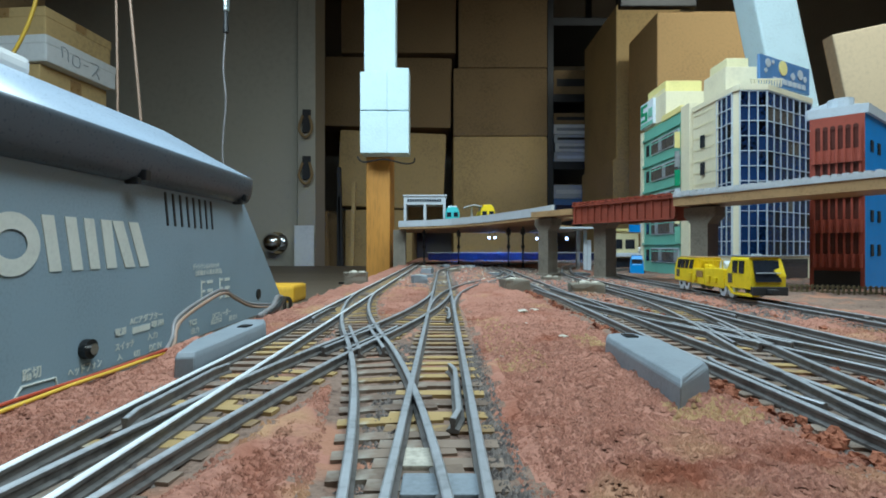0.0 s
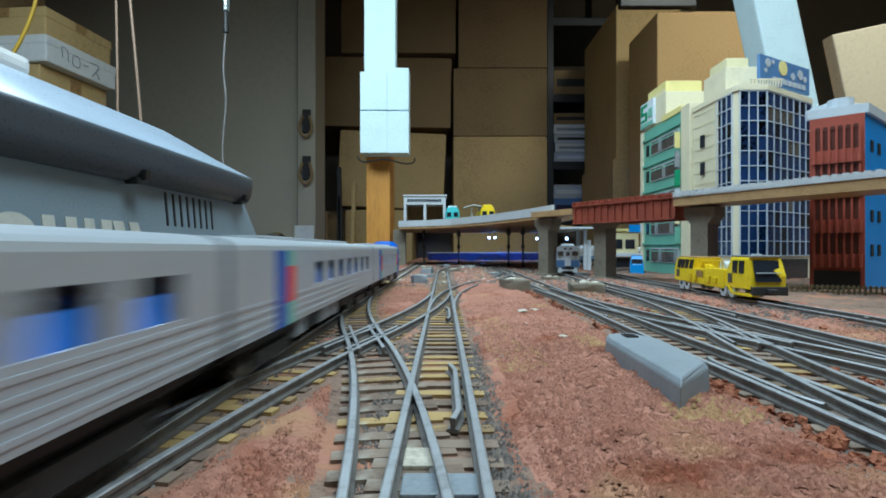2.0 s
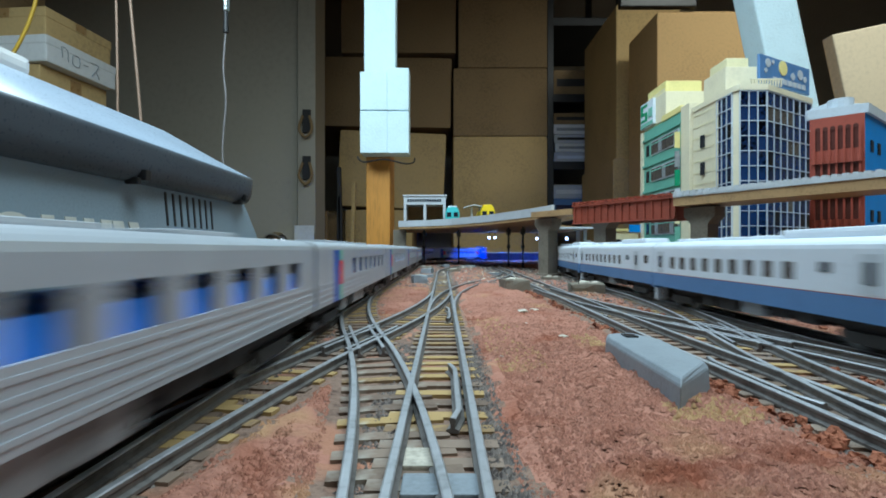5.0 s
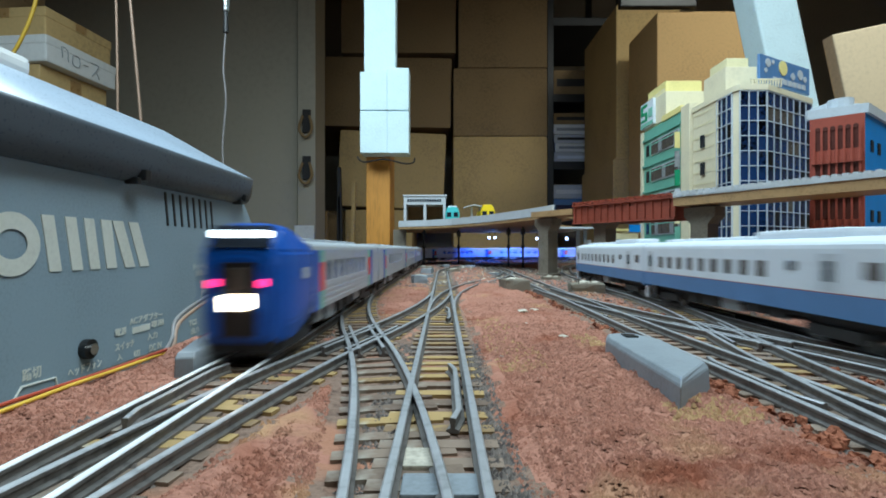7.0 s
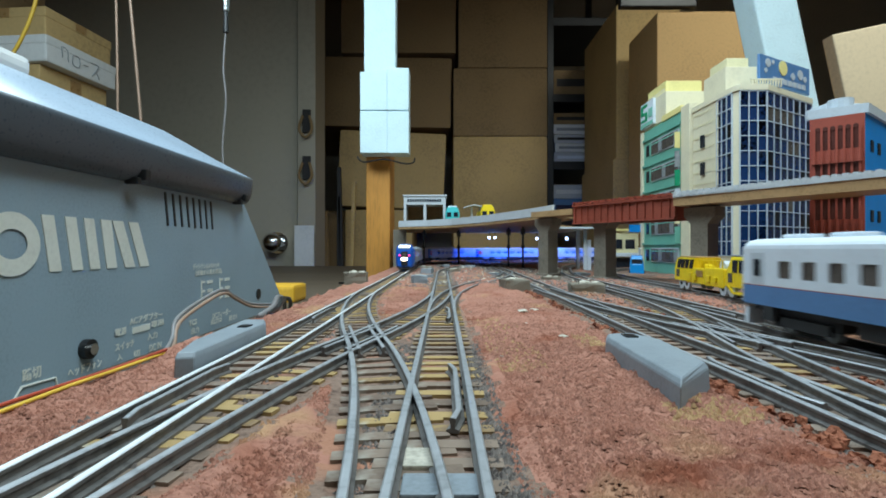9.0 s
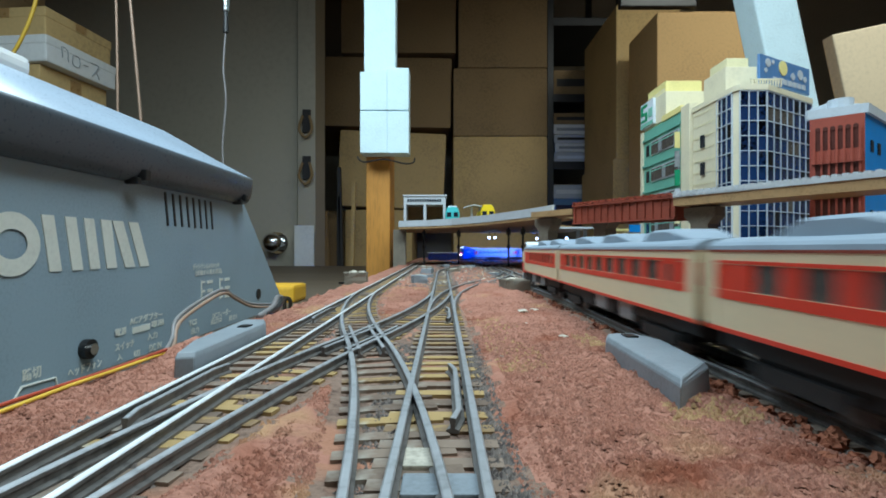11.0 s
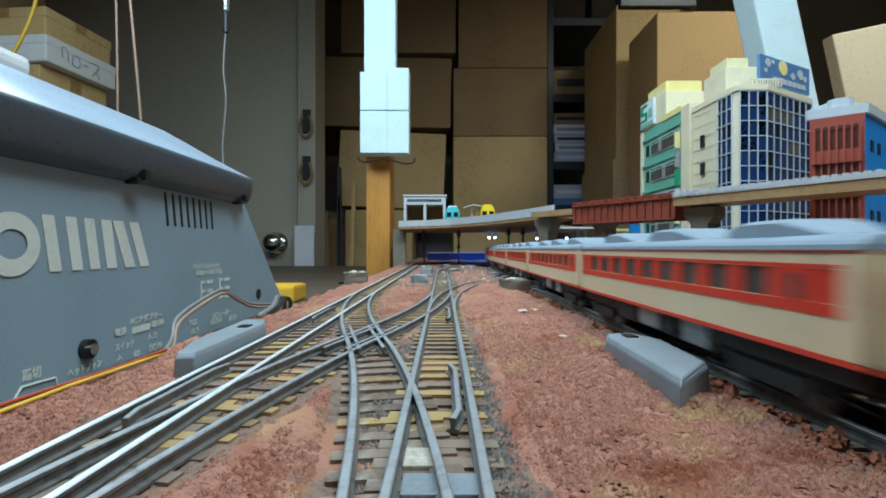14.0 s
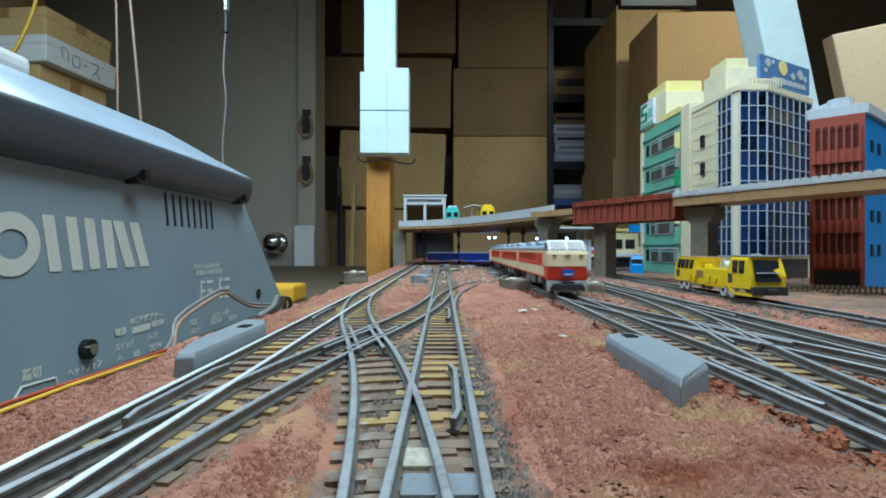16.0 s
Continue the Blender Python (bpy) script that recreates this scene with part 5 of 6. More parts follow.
hang = cable([(-0.262, 0.60, 0.285), (-0.265, 0.60, 0.24), (-0.262, 0.60, 0.20), (-0.266, 0.60, 0.14), (-0.262, 0.60, 0.09), (-0.270, 0.62, -0.024)], 0.0011, CABLE_GREY, "thin grey cable hanging with a small connector")
part("plug", cyl(0.0032, 0.026, pose(-0.262, 0.60, 0.295), 12, 0.0025), BLACK, hang)
part("plug_tip", cyl(0.004, 0.016, pose(-0.262, 0.60, 0.315), 12), CHROME, hang)
part("cord", tube([(-0.262, 0.60, 0.322), (-0.26, 0.60, 0.6), (-0.26, 0.60, 1.5)], 0.001), CABLE_GREY, hang)
cable([(-0.37, 0.55, 1.5), (-0.366, 0.55, 0.9), (-0.363, 0.55, 0.4), (-0.360, 0.55, 0.2), (-0.360, 0.55, 0.0), (-0.36, 0.55, -0.024)], 0.0012, CABLE_TAN, "tan cable hanging down behind the control unit")
cable([(-0.450, 0.55, 1.5), (-0.400, 0.55, 0.92), (-0.364, 0.55, 0.50), (-0.346, 0.55, 0.2966), (-0.3337, 0.55, 0.156), (-0.33, 0.55, 0.06), (-0.33, 0.55, -0.024)], 0.0015, CABLE_TAN, "tan cable hanging down behind the control unit")
cable([(-0.60, 0.74, 0.44), (-0.605, 0.74, 0.395), (-0.62, 0.74, 0.35), (-0.645, 0.74, 0.305), (-0.69, 0.74, 0.25), (-0.72, 0.74, 0.10), (-0.73, 0.74, -0.022)], 0.0026, CABLE_YELLOW, "orange cable draped over the boxes")

# feeder wires between the unit and the layout
LOOP = [(-0.0600, 0.1078, -0.0026), (-0.0622, 0.115, -0.001), (-0.065, 0.123, 0.003), (-0.068, 0.145, 0.0062), (-0.070, 0.16, 0.0068), (-0.071, 0.17, 0.0040), (-0.070, 0.182, 0.0), (-0.066, 0.192, -0.0014)]
cable(LOOP, 0.0005, CABLE_TAN, "tan feeder wire looping beside the layout edge")
cable([(x - 0.0010, y + 0.001, z + 0.0010) for x, y, z in LOOP], 0.0005, CABLE_GREY, "grey feeder wire looping beside the layout edge")
cable([(-0.0598, 0.045, 0.0002), (-0.0600, 0.0673, -0.0002), (-0.0598, 0.078, -0.0004), (-0.0600, 0.0912, -0.0008), (-0.0600, 0.1078, -0.0008)], 0.00032, CABLE_RED, "red wire lying along the layout edge")
cable([(-0.0588, 0.045, -0.0004), (-0.0590, 0.066, -0.0007), (-0.0592, 0.078, -0.0007), (-0.0594, 0.0912, -0.0010), (-0.0600, 0.107, -0.0014)], 0.00032, CABLE_YELLOW, "yellow wire lying along the layout edge")
cable([(-0.0592, 0.16, -0.0008), (-0.0610, 0.178, 0.0002), (-0.064, 0.190, 0.0012), (-0.068, 0.205, 0.0012), (-0.072, 0.225, -0.002), (-0.08, 0.25, -0.012), (-0.09, 0.27, -0.024)], 0.0010, CABLE_GREY, "grey cable bundle over the layout edge")
cable([(-0.0590, 0.165, -0.0010), (-0.0605, 0.182, -0.0004), (-0.063, 0.195, 0.0004), (-0.067, 0.21, 0.0002), (-0.070, 0.228, -0.003), (-0.078, 0.25, -0.014), (-0.088, 0.27, -0.024)], 0.0009, BLACK, "black cable bundle over the layout edge")
wc = link("white_case", box(-0.205, -0.176, 0.13, 0.213, 0.0940, 0.1025, 0.003), PAPER)
tagged(wc, "flat white plastic case lying on the control unit lid", "case")
tool = link("tool_case", box(-0.158, -0.126, 0.42, 0.46, -0.025, -0.010, 0.003), ORANGE)
tagged(tool, "small orange plastic case on the table", "case")

# loose litter and stains on the scatter
def top_of_ground(x, y):
    z = -0.0016 + ground_height(x, y) * 1.2
    return z + (0.0012 * math.sin((x - 0.012) / 0.032 * math.pi) if 0.012 < x < 0.044 else 0)


def flake(x, y, r, flat, k, material, name, label, category):
    bl = bmesh.new()
    bmesh.ops.create_icosphere(bl, subdivisions=3, radius=r)
    for v in bl.verts:
        v.co += 0.5 * r * noise.noise_vector(v.co / r * 1.3 + Vector((k * 3.1, 0, 0)))
        v.co.z *= flat
    ob = link(name, bl, material)
    ob.location = (x, y, top_of_ground(x, y))
    tagged(ob, label, category, name + "s on the ground")


for k, (x, y, r) in enumerate(((0.0165, 0.085, 0.0008), (0.027, 0.168, 0.0018), (0.0315, 0.172, 0.0015), (0.0295, 0.122, 0.0012), (0.012, 0.10, 0.0006), (0.024, 0.145, 0.0007))):
    flake(x, y, r, 0.35, k, LITTER, "litter_flake", "pale flake of litter on the red scatter", "flake")
def turf_clumps():
    """Shaggy rusty clumps along the edge of the bedded tracks, joined."""
    rng = random.Random(8)
    bm = bmesh.new()
    for k in range(420):
        y = 0.05 + 0.26 * rng.random() ** 1.2
        x = rng.choice((0.0452, 0.0452, 0.0445, 0.073, 0.110)) + rng.gauss(0, 0.0012)
        if abs(x - 0.054) < 0.0065 or abs(x - 0.0915) < 0.0065:
            continue
        r = rng.uniform(0.0004, 0.0011)
        vs = bmesh.ops.create_icosphere(bm, subdivisions=2, radius=r)["verts"]
        o = Vector((x, y, -0.0018))
        for v in vs:
            v.co = o + v.co + 0.8 * r * noise.noise_vector(v.co / r * 1.6 + Vector((k, 0, 0)))
    return tagged(link("turf_clump", bm, TURF), "shaggy rusty turf clumps along the tracks", "turf", "", "stuff")


turf_clumps()
scatter("scatter_grains", GRAIN, [(0.0075, 0.045, 0.03, 0.3), (0.0075, 0.045, 0.03, 0.14), (-0.031, -0.009, 0.03, 0.1), (-0.0595, -0.046, 0.05, 0.3), (-0.031, -0.008, 0.14, 0.3), (0.06, 0.085, 0.15, 0.4), (0.1, 0.125, 0.1, 0.4), (0.0075, 0.046, 0.03, 0.12), (0.0075, 0.046, 0.03, 0.2)], 120000, 0.00027, "loose reddish grains of scatter material")
scatter("ochre_crumbs", GLUE, [(0.0300, 0.0375, 0.0640, 0.0700), (0.0330, 0.0420, 0.0650, 0.0720), (0.0320, 0.0370, 0.1080, 0.1260), (0.010, 0.020, 0.09, 0.16)], 900, 0.0005, "ochre crumbs of dried glue on the red scatter")
scatter("ballast_grains", BALLAST, [(-0.048, -0.028, 0.03, 0.3), (-0.0105, -0.0055, 0.03, 0.12), (0.0048, 0.0085, 0.03, 0.12), (0.044, 0.101, 0.04, 0.3), (0.044, 0.101, 0.04, 0.2), (0.119, 0.138, 0.06, 0.4)], 12000, 0.0004, "loose dark grey ballast grains round the sleepers")
scatter("far_ballast_grains", BALLAST, [(-0.03, 0.05, 0.30, 0.75), (0.04, 0.125, 0.28, 0.6), (0.05, 0.13, 0.16, 0.4)], 9000, 0.0007, "coarse dark ballast bits between the far tracks")
scatter("pale_bits", LITTER, [(-0.03, 0.05, 0.32, 0.75), (0.045, 0.13, 0.3, 0.6)], 420, 0.0010, "pale chips of litter between the far tracks")


# ---- the trains ----
def side_box(bm, side, x, t, y0, y1, z0, z1):
    a, b = sorted((side * x, side * (x - t)))
    add_box(bm, a, b, y0, y1, z0, z1)


def wheels(ob, y, material=DARK):
    bg = part("bogie", box(-0.0066, 0.0066, y - 0.011, y + 0.011, 0.0026, 0.0055, 0.0005), material, ob)
    for dy in (-0.007, 0.007):
        for x in (-0.0050, 0.0050):
            part("wheel", cyl(0.0028, 0.0012, pose(x, y + dy, 0.0028, 0, 90, 0), 14), GREY_GEAR, bg)
    for x in (-0.0072, 0.0072):
        part("side_frame", box(x - 0.0005, x + 0.0005, y - 0.009, y + 0.009, 0.0018, 0.0042), DARK, bg)


def gear(ob, half, seed, lo=0.0, hi=0.0):
    rng = random.Random(seed)
    y = -half + 0.034
    while y < half - 0.036:
        ln = rng.uniform(0.006, 0.014)
        part("underfloor_box", box(-0.0080, 0.0080, y, y + ln, rng.uniform(0.0028, 0.0042), 0.0078, 0.0003), GREY_GEAR if rng.random() < 0.6 else DARK, ob)
        y += ln + rng.uniform(0.001, 0.004)
    part("underframe", box(-0.0075, 0.0075, -half + 0.002 + lo, half - 0.002 - hi, 0.0052, 0.0079), DARK, ob)
    for s, cut in ((-1, lo), (1, hi)):
        if not cut:
            part("coupler", box(-0.0015, 0.0015, s * half - 0.001, s * half + 0.0028, 0.0045, 0.0065), DARK, ob)


GLASS = glass("car_glass")


def shell(ob, half, zs, colours, windows, z0=0.0062, w=0.0093, y_lo=None, y_hi=None, glass_mat=WINDOW_DARK, seats=None):
    """The walls of a car: zs are sill, window top and gutter; colours those of skirt, band, upper wall."""
    ya, yb = (-half if y_lo is None else y_lo), (half if y_hi is None else y_hi)
    sill, head, gutter = zs
    for side in (-1, 1):
        low = bmesh.new()
        side_box(low, side, w, 0.0007, ya, yb, z0, sill)
        part("lower_panel", low, colours[0], ob)
        up = bmesh.new()
        side_box(up, side, w, 0.0007, ya, yb, head, gutter)
        part("upper_panel", up, colours[2], ob)
        last = ya
        for a, b in windows + [(yb, yb)]:
            band = bmesh.new()
            side_box(band, side, w, 0.0007, last, a, sill, head)
            last = b
            part("window_pillar", band, colours[1], ob)
        for a, b in windows:
            pane = bmesh.new()
            side_box(pane, side, w - 0.0003, 0.0002, a - 0.0002, b + 0.0002, sill - 0.0001, head + 0.0001)
            part("window_pane", pane, glass_mat, ob).visible_shadow = glass_mat is not GLASS
    part("floor", box(-w + 0.0008, w - 0.0008, ya, yb, z0, z0 + 0.0008), DARK, ob)
    if seats:
        for a, b in windows:
            part("seat", box(-w + 0.0009, w - 0.0009, a, a + (b - a) * 0.8, z0 + 0.0008, sill + (head - sill) * 0.6, 0.0003), seats, ob)
    for y, s in ((ya, -1), (yb, 1)):
        e = bmesh.new()
        add_box(e, -w + 0.0007, w - 0.0007, *sorted((y, y - s * 0.0008)), z0, gutter)
        part("end_wall", e, colours[2], ob)


def arched_roof(ob, half, gutter, top, material, w=0.0093, y_lo=None, y_hi=None):
    ya, yb = (-half if y_lo is None else y_lo), (half if y_hi is None else y_hi)
    pts = []
    for k in range(13):
        a = math.pi * k / 12
        c, s = math.cos(a), math.sin(a)
        pts.append((w * math.copysign(abs(c) ** 0.6, c), gutter + (top - gutter) * s ** 0.8))
    part("roof", prism(pts, ya, yb), material, ob, smooth=False)


def corridor(ob, half):
    for s in (-1, 1):
        e = bmesh.new()
        add_box(e, -0.0045, 0.0045, *sorted((s * half, s * (half + 0.0024))), 0.0066, 0.0215, 0.0004)
        part("gangway", e, DARK, ob)


# -- silver and blue limited express --
BLUE_PITCH = 0.1389
BLUE_CAR = dict(label="silver model railcar with blue, red and green stripes, blue seats", category="train car", group="blue express train")


def stripes(ob, y0, sgn, w=0.00945):
    for off, wd, m, z0, z1 in ((0.0, 0.0060, BLUE, 0.0070, 0.0207), (0.0060, 0.0048, RED, 0.0112, 0.0178), (0.0060, 0.0044, GREEN_STRIPE, 0.0070, 0.0111), (0.0060, 0.0044, GREEN_STRIPE, 0.0179, 0.0207)):
        a, b = sorted((y0 + sgn * off, y0 + sgn * (off + wd)))
        for side in (-1, 1):
            bm = bmesh.new()
            side_box(bm, side, w, 0.0003, a, b, z0, z1)
            part("stripe", bm, m, ob)


def nose(ob, y0, sgn, tail):
    """The blue cab end: a tall blunt nose with a raised cab."""
    w = 0.0094
    secs = []
    for t, k, top, low in ((0.0, 1.0, 0.0232, 0.0060), (0.005, 1.0, 0.0252, 0.0045), (0.010, 0.97, 0.0262, 0.0032), (0.0135, 0.89, 0.0256, 0.0028), (0.0158, 0.77, 0.0228, 0.0030), (0.0168, 0.66, 0.0200, 0.0040)):
        y = y0 + sgn * t
        a = w * k
        secs.append([(-a * 0.9, y, low), (a * 0.9, y, low), (a, y, low + 0.004), (a, y, min(0.0205, top - 0.002)), (a * 0.78, y, top - 0.0010), (a * 0.4, y, top), (-a * 0.4, y, top), (-a * 0.78, y, top - 0.0010), (-a, y, min(0.0205, top - 0.002)), (-a, y, low + 0.004)])
    body = loft(secs)
    bmesh.ops.bevel(body, geom=body.edges[:], offset=0.0006, segments=2, affect="EDGES")
    nb = part("nose", body, BLUE, ob, "bright blue blunt nose", smooth=False)
    f = y0 + sgn * 0.0168

    def front(name, x0, x1, z0, z1, m, depth=0.0006, back=0.0):
        part(name, box(x0, x1, *sorted((f - sgn * back, f + sgn * depth)), z0, z1, 0.0002), m, nb)

    front("gangway_door", -0.0032, 0.0032, 0.0045, 0.0185, BLACK)
    front("door_window", -0.0018, 0.0018, 0.0135, 0.0175, WINDOW_BROWN, 0.0009)
    front("head_lamp", -0.0030, 0.0030, 0.0098, 0.0125, LAMP_WARM, 0.0012)
    for s in (-1, 1):
        a, b = sorted((s * 0.0036, s * 0.0055))
        front("tail_lamp", a, b, 0.0140, 0.0153, LAMP_RED if tail else WHITE, 0.0008, 0.001)
    g = bmesh.new()
    add_prism(g, [(y0 + sgn * 0.0133, 0.0255), (y0 + sgn * 0.0142, 0.0255), (y0 + sgn * 0.0168, 0.0213), (y0 + sgn * 0.0158, 0.0211)], -0.0056, 0.0056, "x")
    part("windscreen", g, WINDOW_DARK, nb)
    for s in (-1, 1):
        a, b = sorted((s * 0.0003, s * 0.0056))
        part("roof_lamp", box(a, b, *sorted((y0 + sgn * 0.0138, y0 + sgn * 0.0158)), 0.0231, 0.0245, 0.0004), LAMP_WHITE, nb)
        sw = bmesh.new()
        side_box(sw, s, 0.0096, 0.0004, *sorted((y0 + sgn * 0.004, y0 + sgn * 0.0075)), 0.0150, 0.0172)
        part("cab_window", sw, MULLION, nb)
    part("plough", box(-0.006, 0.006, *sorted((f - sgn * 0.006, f - sgn * 0.001)), 0.0012, 0.0042), DARK, nb)


def build_express_car(kind):
    """kind 0: between cars; 1: leading cab; -1: trailing cab."""
    ob = empty("express_car", pose(0, 0, 0), **BLUE_CAR)
    half = 0.0682
    ya, yb = -half, half
    if kind == 1:
        yb = half - 0.0262
    if kind == -1:
        ya = -half + 0.0262
    n = 8 if kind else 7
    w0, w1 = (ya + 0.045, yb - 0.006) if kind == 0 else (ya + 0.032, yb - 0.012) if kind == 1 else (ya + 0.014, yb - 0.034)
    st = (w1 - w0) / n
    wins = [(w0 + k * st, w0 + k * st + st * 0.62) for k in range(n)]
    shell(ob, half, (0.0132, 0.0182, 0.0208), (SILVER, SILVER, SILVER), wins, 0.0070, y_lo=ya, y_hi=yb, glass_mat=GLASS, seats=SEAT_BLUE)
    arched_roof(ob, half, 0.0208, 0.0230, SILVER, y_lo=ya, y_hi=yb)
    for z in (0.0078, 0.0092, 0.0106, 0.0120):
        for side in (-1, 1):
            bm = bmesh.new()
            side_box(bm, side, 0.00942, 0.0003, ya, yb, z, z + 0.0005)
            part("ridge", bm, SILVER, ob)
    for side in (-1, 1):
        bm = bmesh.new()
        yd = yb - 0.013 if kind == -1 else ya + 0.008
        side_box(bm, side, 0.00935, 0.0003, yd, yd + 0.005, 0.0080, 0.0195)
        part("door", bm, SILVER, ob)
    if kind == 1:
        stripes(ob, yb - 0.0001, -1)
        nose(ob, yb, 1, False)
    elif kind == -1:
        stripes(ob, ya + 0.0001, 1)
        nose(ob, ya, -1, True)
    if kind == -1:
        stripes(ob, yb - 0.018, -1)
    else:
        stripes(ob, ya + 0.018, 1)
    for k in range(3):
        part("roof_unit", box(-0.0045, 0.0045, -0.04 + k * 0.03, -0.022 + k * 0.03, 0.0224, 0.0236, 0.0005), SILVER, ob)
    gear(ob, half, 4 + kind, 0.026 if kind == -1 else 0, 0.026 if kind == 1 else 0)
    for y in (-0.047, 0.047):
        wheels(ob, y)
    corridor(ob, half) if kind == 0 else None
    return ob


# -- cream and red limited express --
RED_PITCH = 0.1152
RED_CAR = dict(label="cream model railcar with a red window band and grey roof", category="train car", group="red and cream train")


def build_red_car(kind):
    ob = empty("railcar", pose(0, 0, 0), **RED_CAR)
    half = 0.0563
    ya = -half + (0.019 if kind == -1 else 0)
    yb = half - (0.019 if kind == 1 else 0)
    n = 8 if kind else 9
    w0, w1 = ya + 0.0165 + (0.008 if kind == -1 else 0), yb - 0.009 - (0.008 if kind == 1 else 0)
    st = (w1 - w0) / n
    wins = [(w0 + k * st, w0 + k * st + st * 0.6) for k in range(n)]
    shell(ob, half, (0.0146, 0.0186, 0.0208), (CREAM, RED, CREAM), wins, 0.0078, 0.0090, y_lo=ya, y_hi=yb, glass_mat=WINDOW_BROWN)
    for side in (-1, 1):
        for z0, z1, m in ((0.0131, 0.01455, RED), (0.0078, 0.0085, RED), (0.0187, 0.0192, RED), (0.0205, 0.0209, GIRDER_RED)):
            bm = bmesh.new()
            side_box(bm, side, 0.00915, 0.0003, ya, yb, z0, z1)
            part("stripe", bm, m, ob)
        for a, b in ((ya, ya + 0.0032), (yb - 0.0032, yb)):
            bm = bmesh.new()
            side_box(bm, side, 0.0092, 0.0004, a, b, 0.0086, 0.0204)
            part("corner_panel", bm, CREAM, ob)
        for yd in (ya + 0.0085,):
            bm = bmesh.new()
            side_box(bm, side, 0.00908, 0.0002, yd, yd + 0.005, 0.0086, 0.0200)
            part("door", bm, CREAM, ob)
            bm = bmesh.new()
            side_box(bm, side, 0.00918, 0.0002, yd - 0.0002, yd + 0.0052, 0.0131, 0.0190)
            part("door_band", bm, RED, ob)
            bm = bmesh.new()
            side_box(bm, side, 0.0092, 0.0002, yd + 0.0014, yd + 0.0036, 0.0148, 0.0180)
            part("door_window", bm, WINDOW_BROWN, ob)
    arched_roof(ob, half, 0.0208, 0.0230, ROOF_GREY, 0.0090, y_lo=ya, y_hi=yb)
    for k in range(3):
        y = -0.046 + k * 0.033
        if kind * (y + 0.013) > 0.028:
            continue
        bm = loft([[(-a, yy, 0.0218), (a, yy, 0.0218), (a * 0.95, yy, z - 0.0006), (a * 0.7, yy, z), (-a * 0.7, yy, z), (-a * 0.95, yy, z - 0.0006)] for yy, a, z in ((y, 0.004, 0.0231), (y + 0.004, 0.0058, 0.0244), (y + 0.008, 0.0064, 0.0253), (y + 0.018, 0.0064, 0.0253), (y + 0.022, 0.0058, 0.0244), (y + 0.026, 0.004, 0.0231))])
        part("roof_unit", bm, ROOF_GREY, ob)
    if kind:
        s = kind
        y0 = ya if s < 0 else yb
        w = 0.0090
        # sloped nose with the raised cab
        low = [(0.0, 0.0068), (0.0080, 0.0068), (0.0090, 0.0128), (0.0, 0.0128)]
        top = [(0.0, 0.0128), (0.0090, 0.0128), (0.0086, 0.0192), (0.0075, 0.0200), (0.0, 0.0204)]
        cabp = [(-0.0060, 0.0204), (0.0075, 0.0200), (0.0040, 0.0248), (-0.0020, 0.0252), (-0.0060, 0.0232)]
        for nm, pts, m, wd in (("nose_lower", low, RED, w), ("nose_upper", top, CREAM, w), ("cab", cabp, WHITE, w * 0.93)):
            bm = prism([(y0 + s * a, b) for a, b in pts], -wd, wd, "x")
            bmesh.ops.bevel(bm, geom=bm.edges[:], offset=0.0005, segments=2, affect="EDGES")
            part(nm, bm, m, ob)
        for x0, x1 in ((-0.0075, -0.0006), (0.0006, 0.0075)):
            part("windscreen", prism([(y0 + s * 0.0064, 0.0209), (y0 + s * 0.0071, 0.0211), (y0 + s * 0.0048, 0.0243), (y0 + s * 0.0041, 0.0243)], x0, x1, "x"), WINDOW_BROWN, ob)
        for sd in (-1, 1):
            part("side_window", prism([(y0 - s * 0.0025, 0.0209), (y0 + s * 0.0056, 0.0209), (y0 + s * 0.0034, 0.0240), (y0 - s * 0.0025, 0.0240)], *sorted((sd * w * 0.92, sd * w * 0.955)), "x"), WINDOW_BROWN, ob)
        f = y0 + s * 0.0090
        part("head_mark", box(-0.0026, 0.0026, *sorted((f - s * 0.001, f + s * 0.0005)), 0.0085, 0.0118, 0.0003), BLUE, ob, "blue head sign")
        part("printed_bar", box(-0.0018, 0.0018, *sorted((f + s * 0.0005, f + s * 0.0007)), 0.0093, 0.0100), WHITE, ob)
        part("skirt", box(-0.0088, 0.0088, *sorted((f - s * 0.004, f - s * 0.001)), 0.0018, 0.0068, 0.0003), GREY_WALL, ob, "pale grey skirt")
        part("coupler_recess", box(-0.0028, 0.0028, *sorted((f - s * 0.002, f - s * 0.0002)), 0.0030, 0.0063), BLACK, ob)
        for x in (-0.006, 0.006):
            part("lamp", box(x - 0.001, x + 0.001, *sorted((f - s * 0.001, f + s * 0.0002)), 0.0178, 0.0186), CHROME, ob)
        part("badge", prism([(-0.0014, 0.0186), (0.0014, 0.0186), (0.0, 0.0174)], *sorted((f - s * 0.001, f + s * 0.0004))), DECK_BROWN, ob)
    else:
        corridor(ob, half)
    gear(ob, half, 9 + kind, 0.014 if kind == -1 else 0, 0.014 if kind == 1 else 0)
    for y in (-0.037, 0.037):
        wheels(ob, y)
    return ob


# -- white and blue local railcars --
WHITE_PITCH = 0.125
WHITE_CAR = dict(label="white model railcar with a blue lower band", category="train car", group="white and blue train")


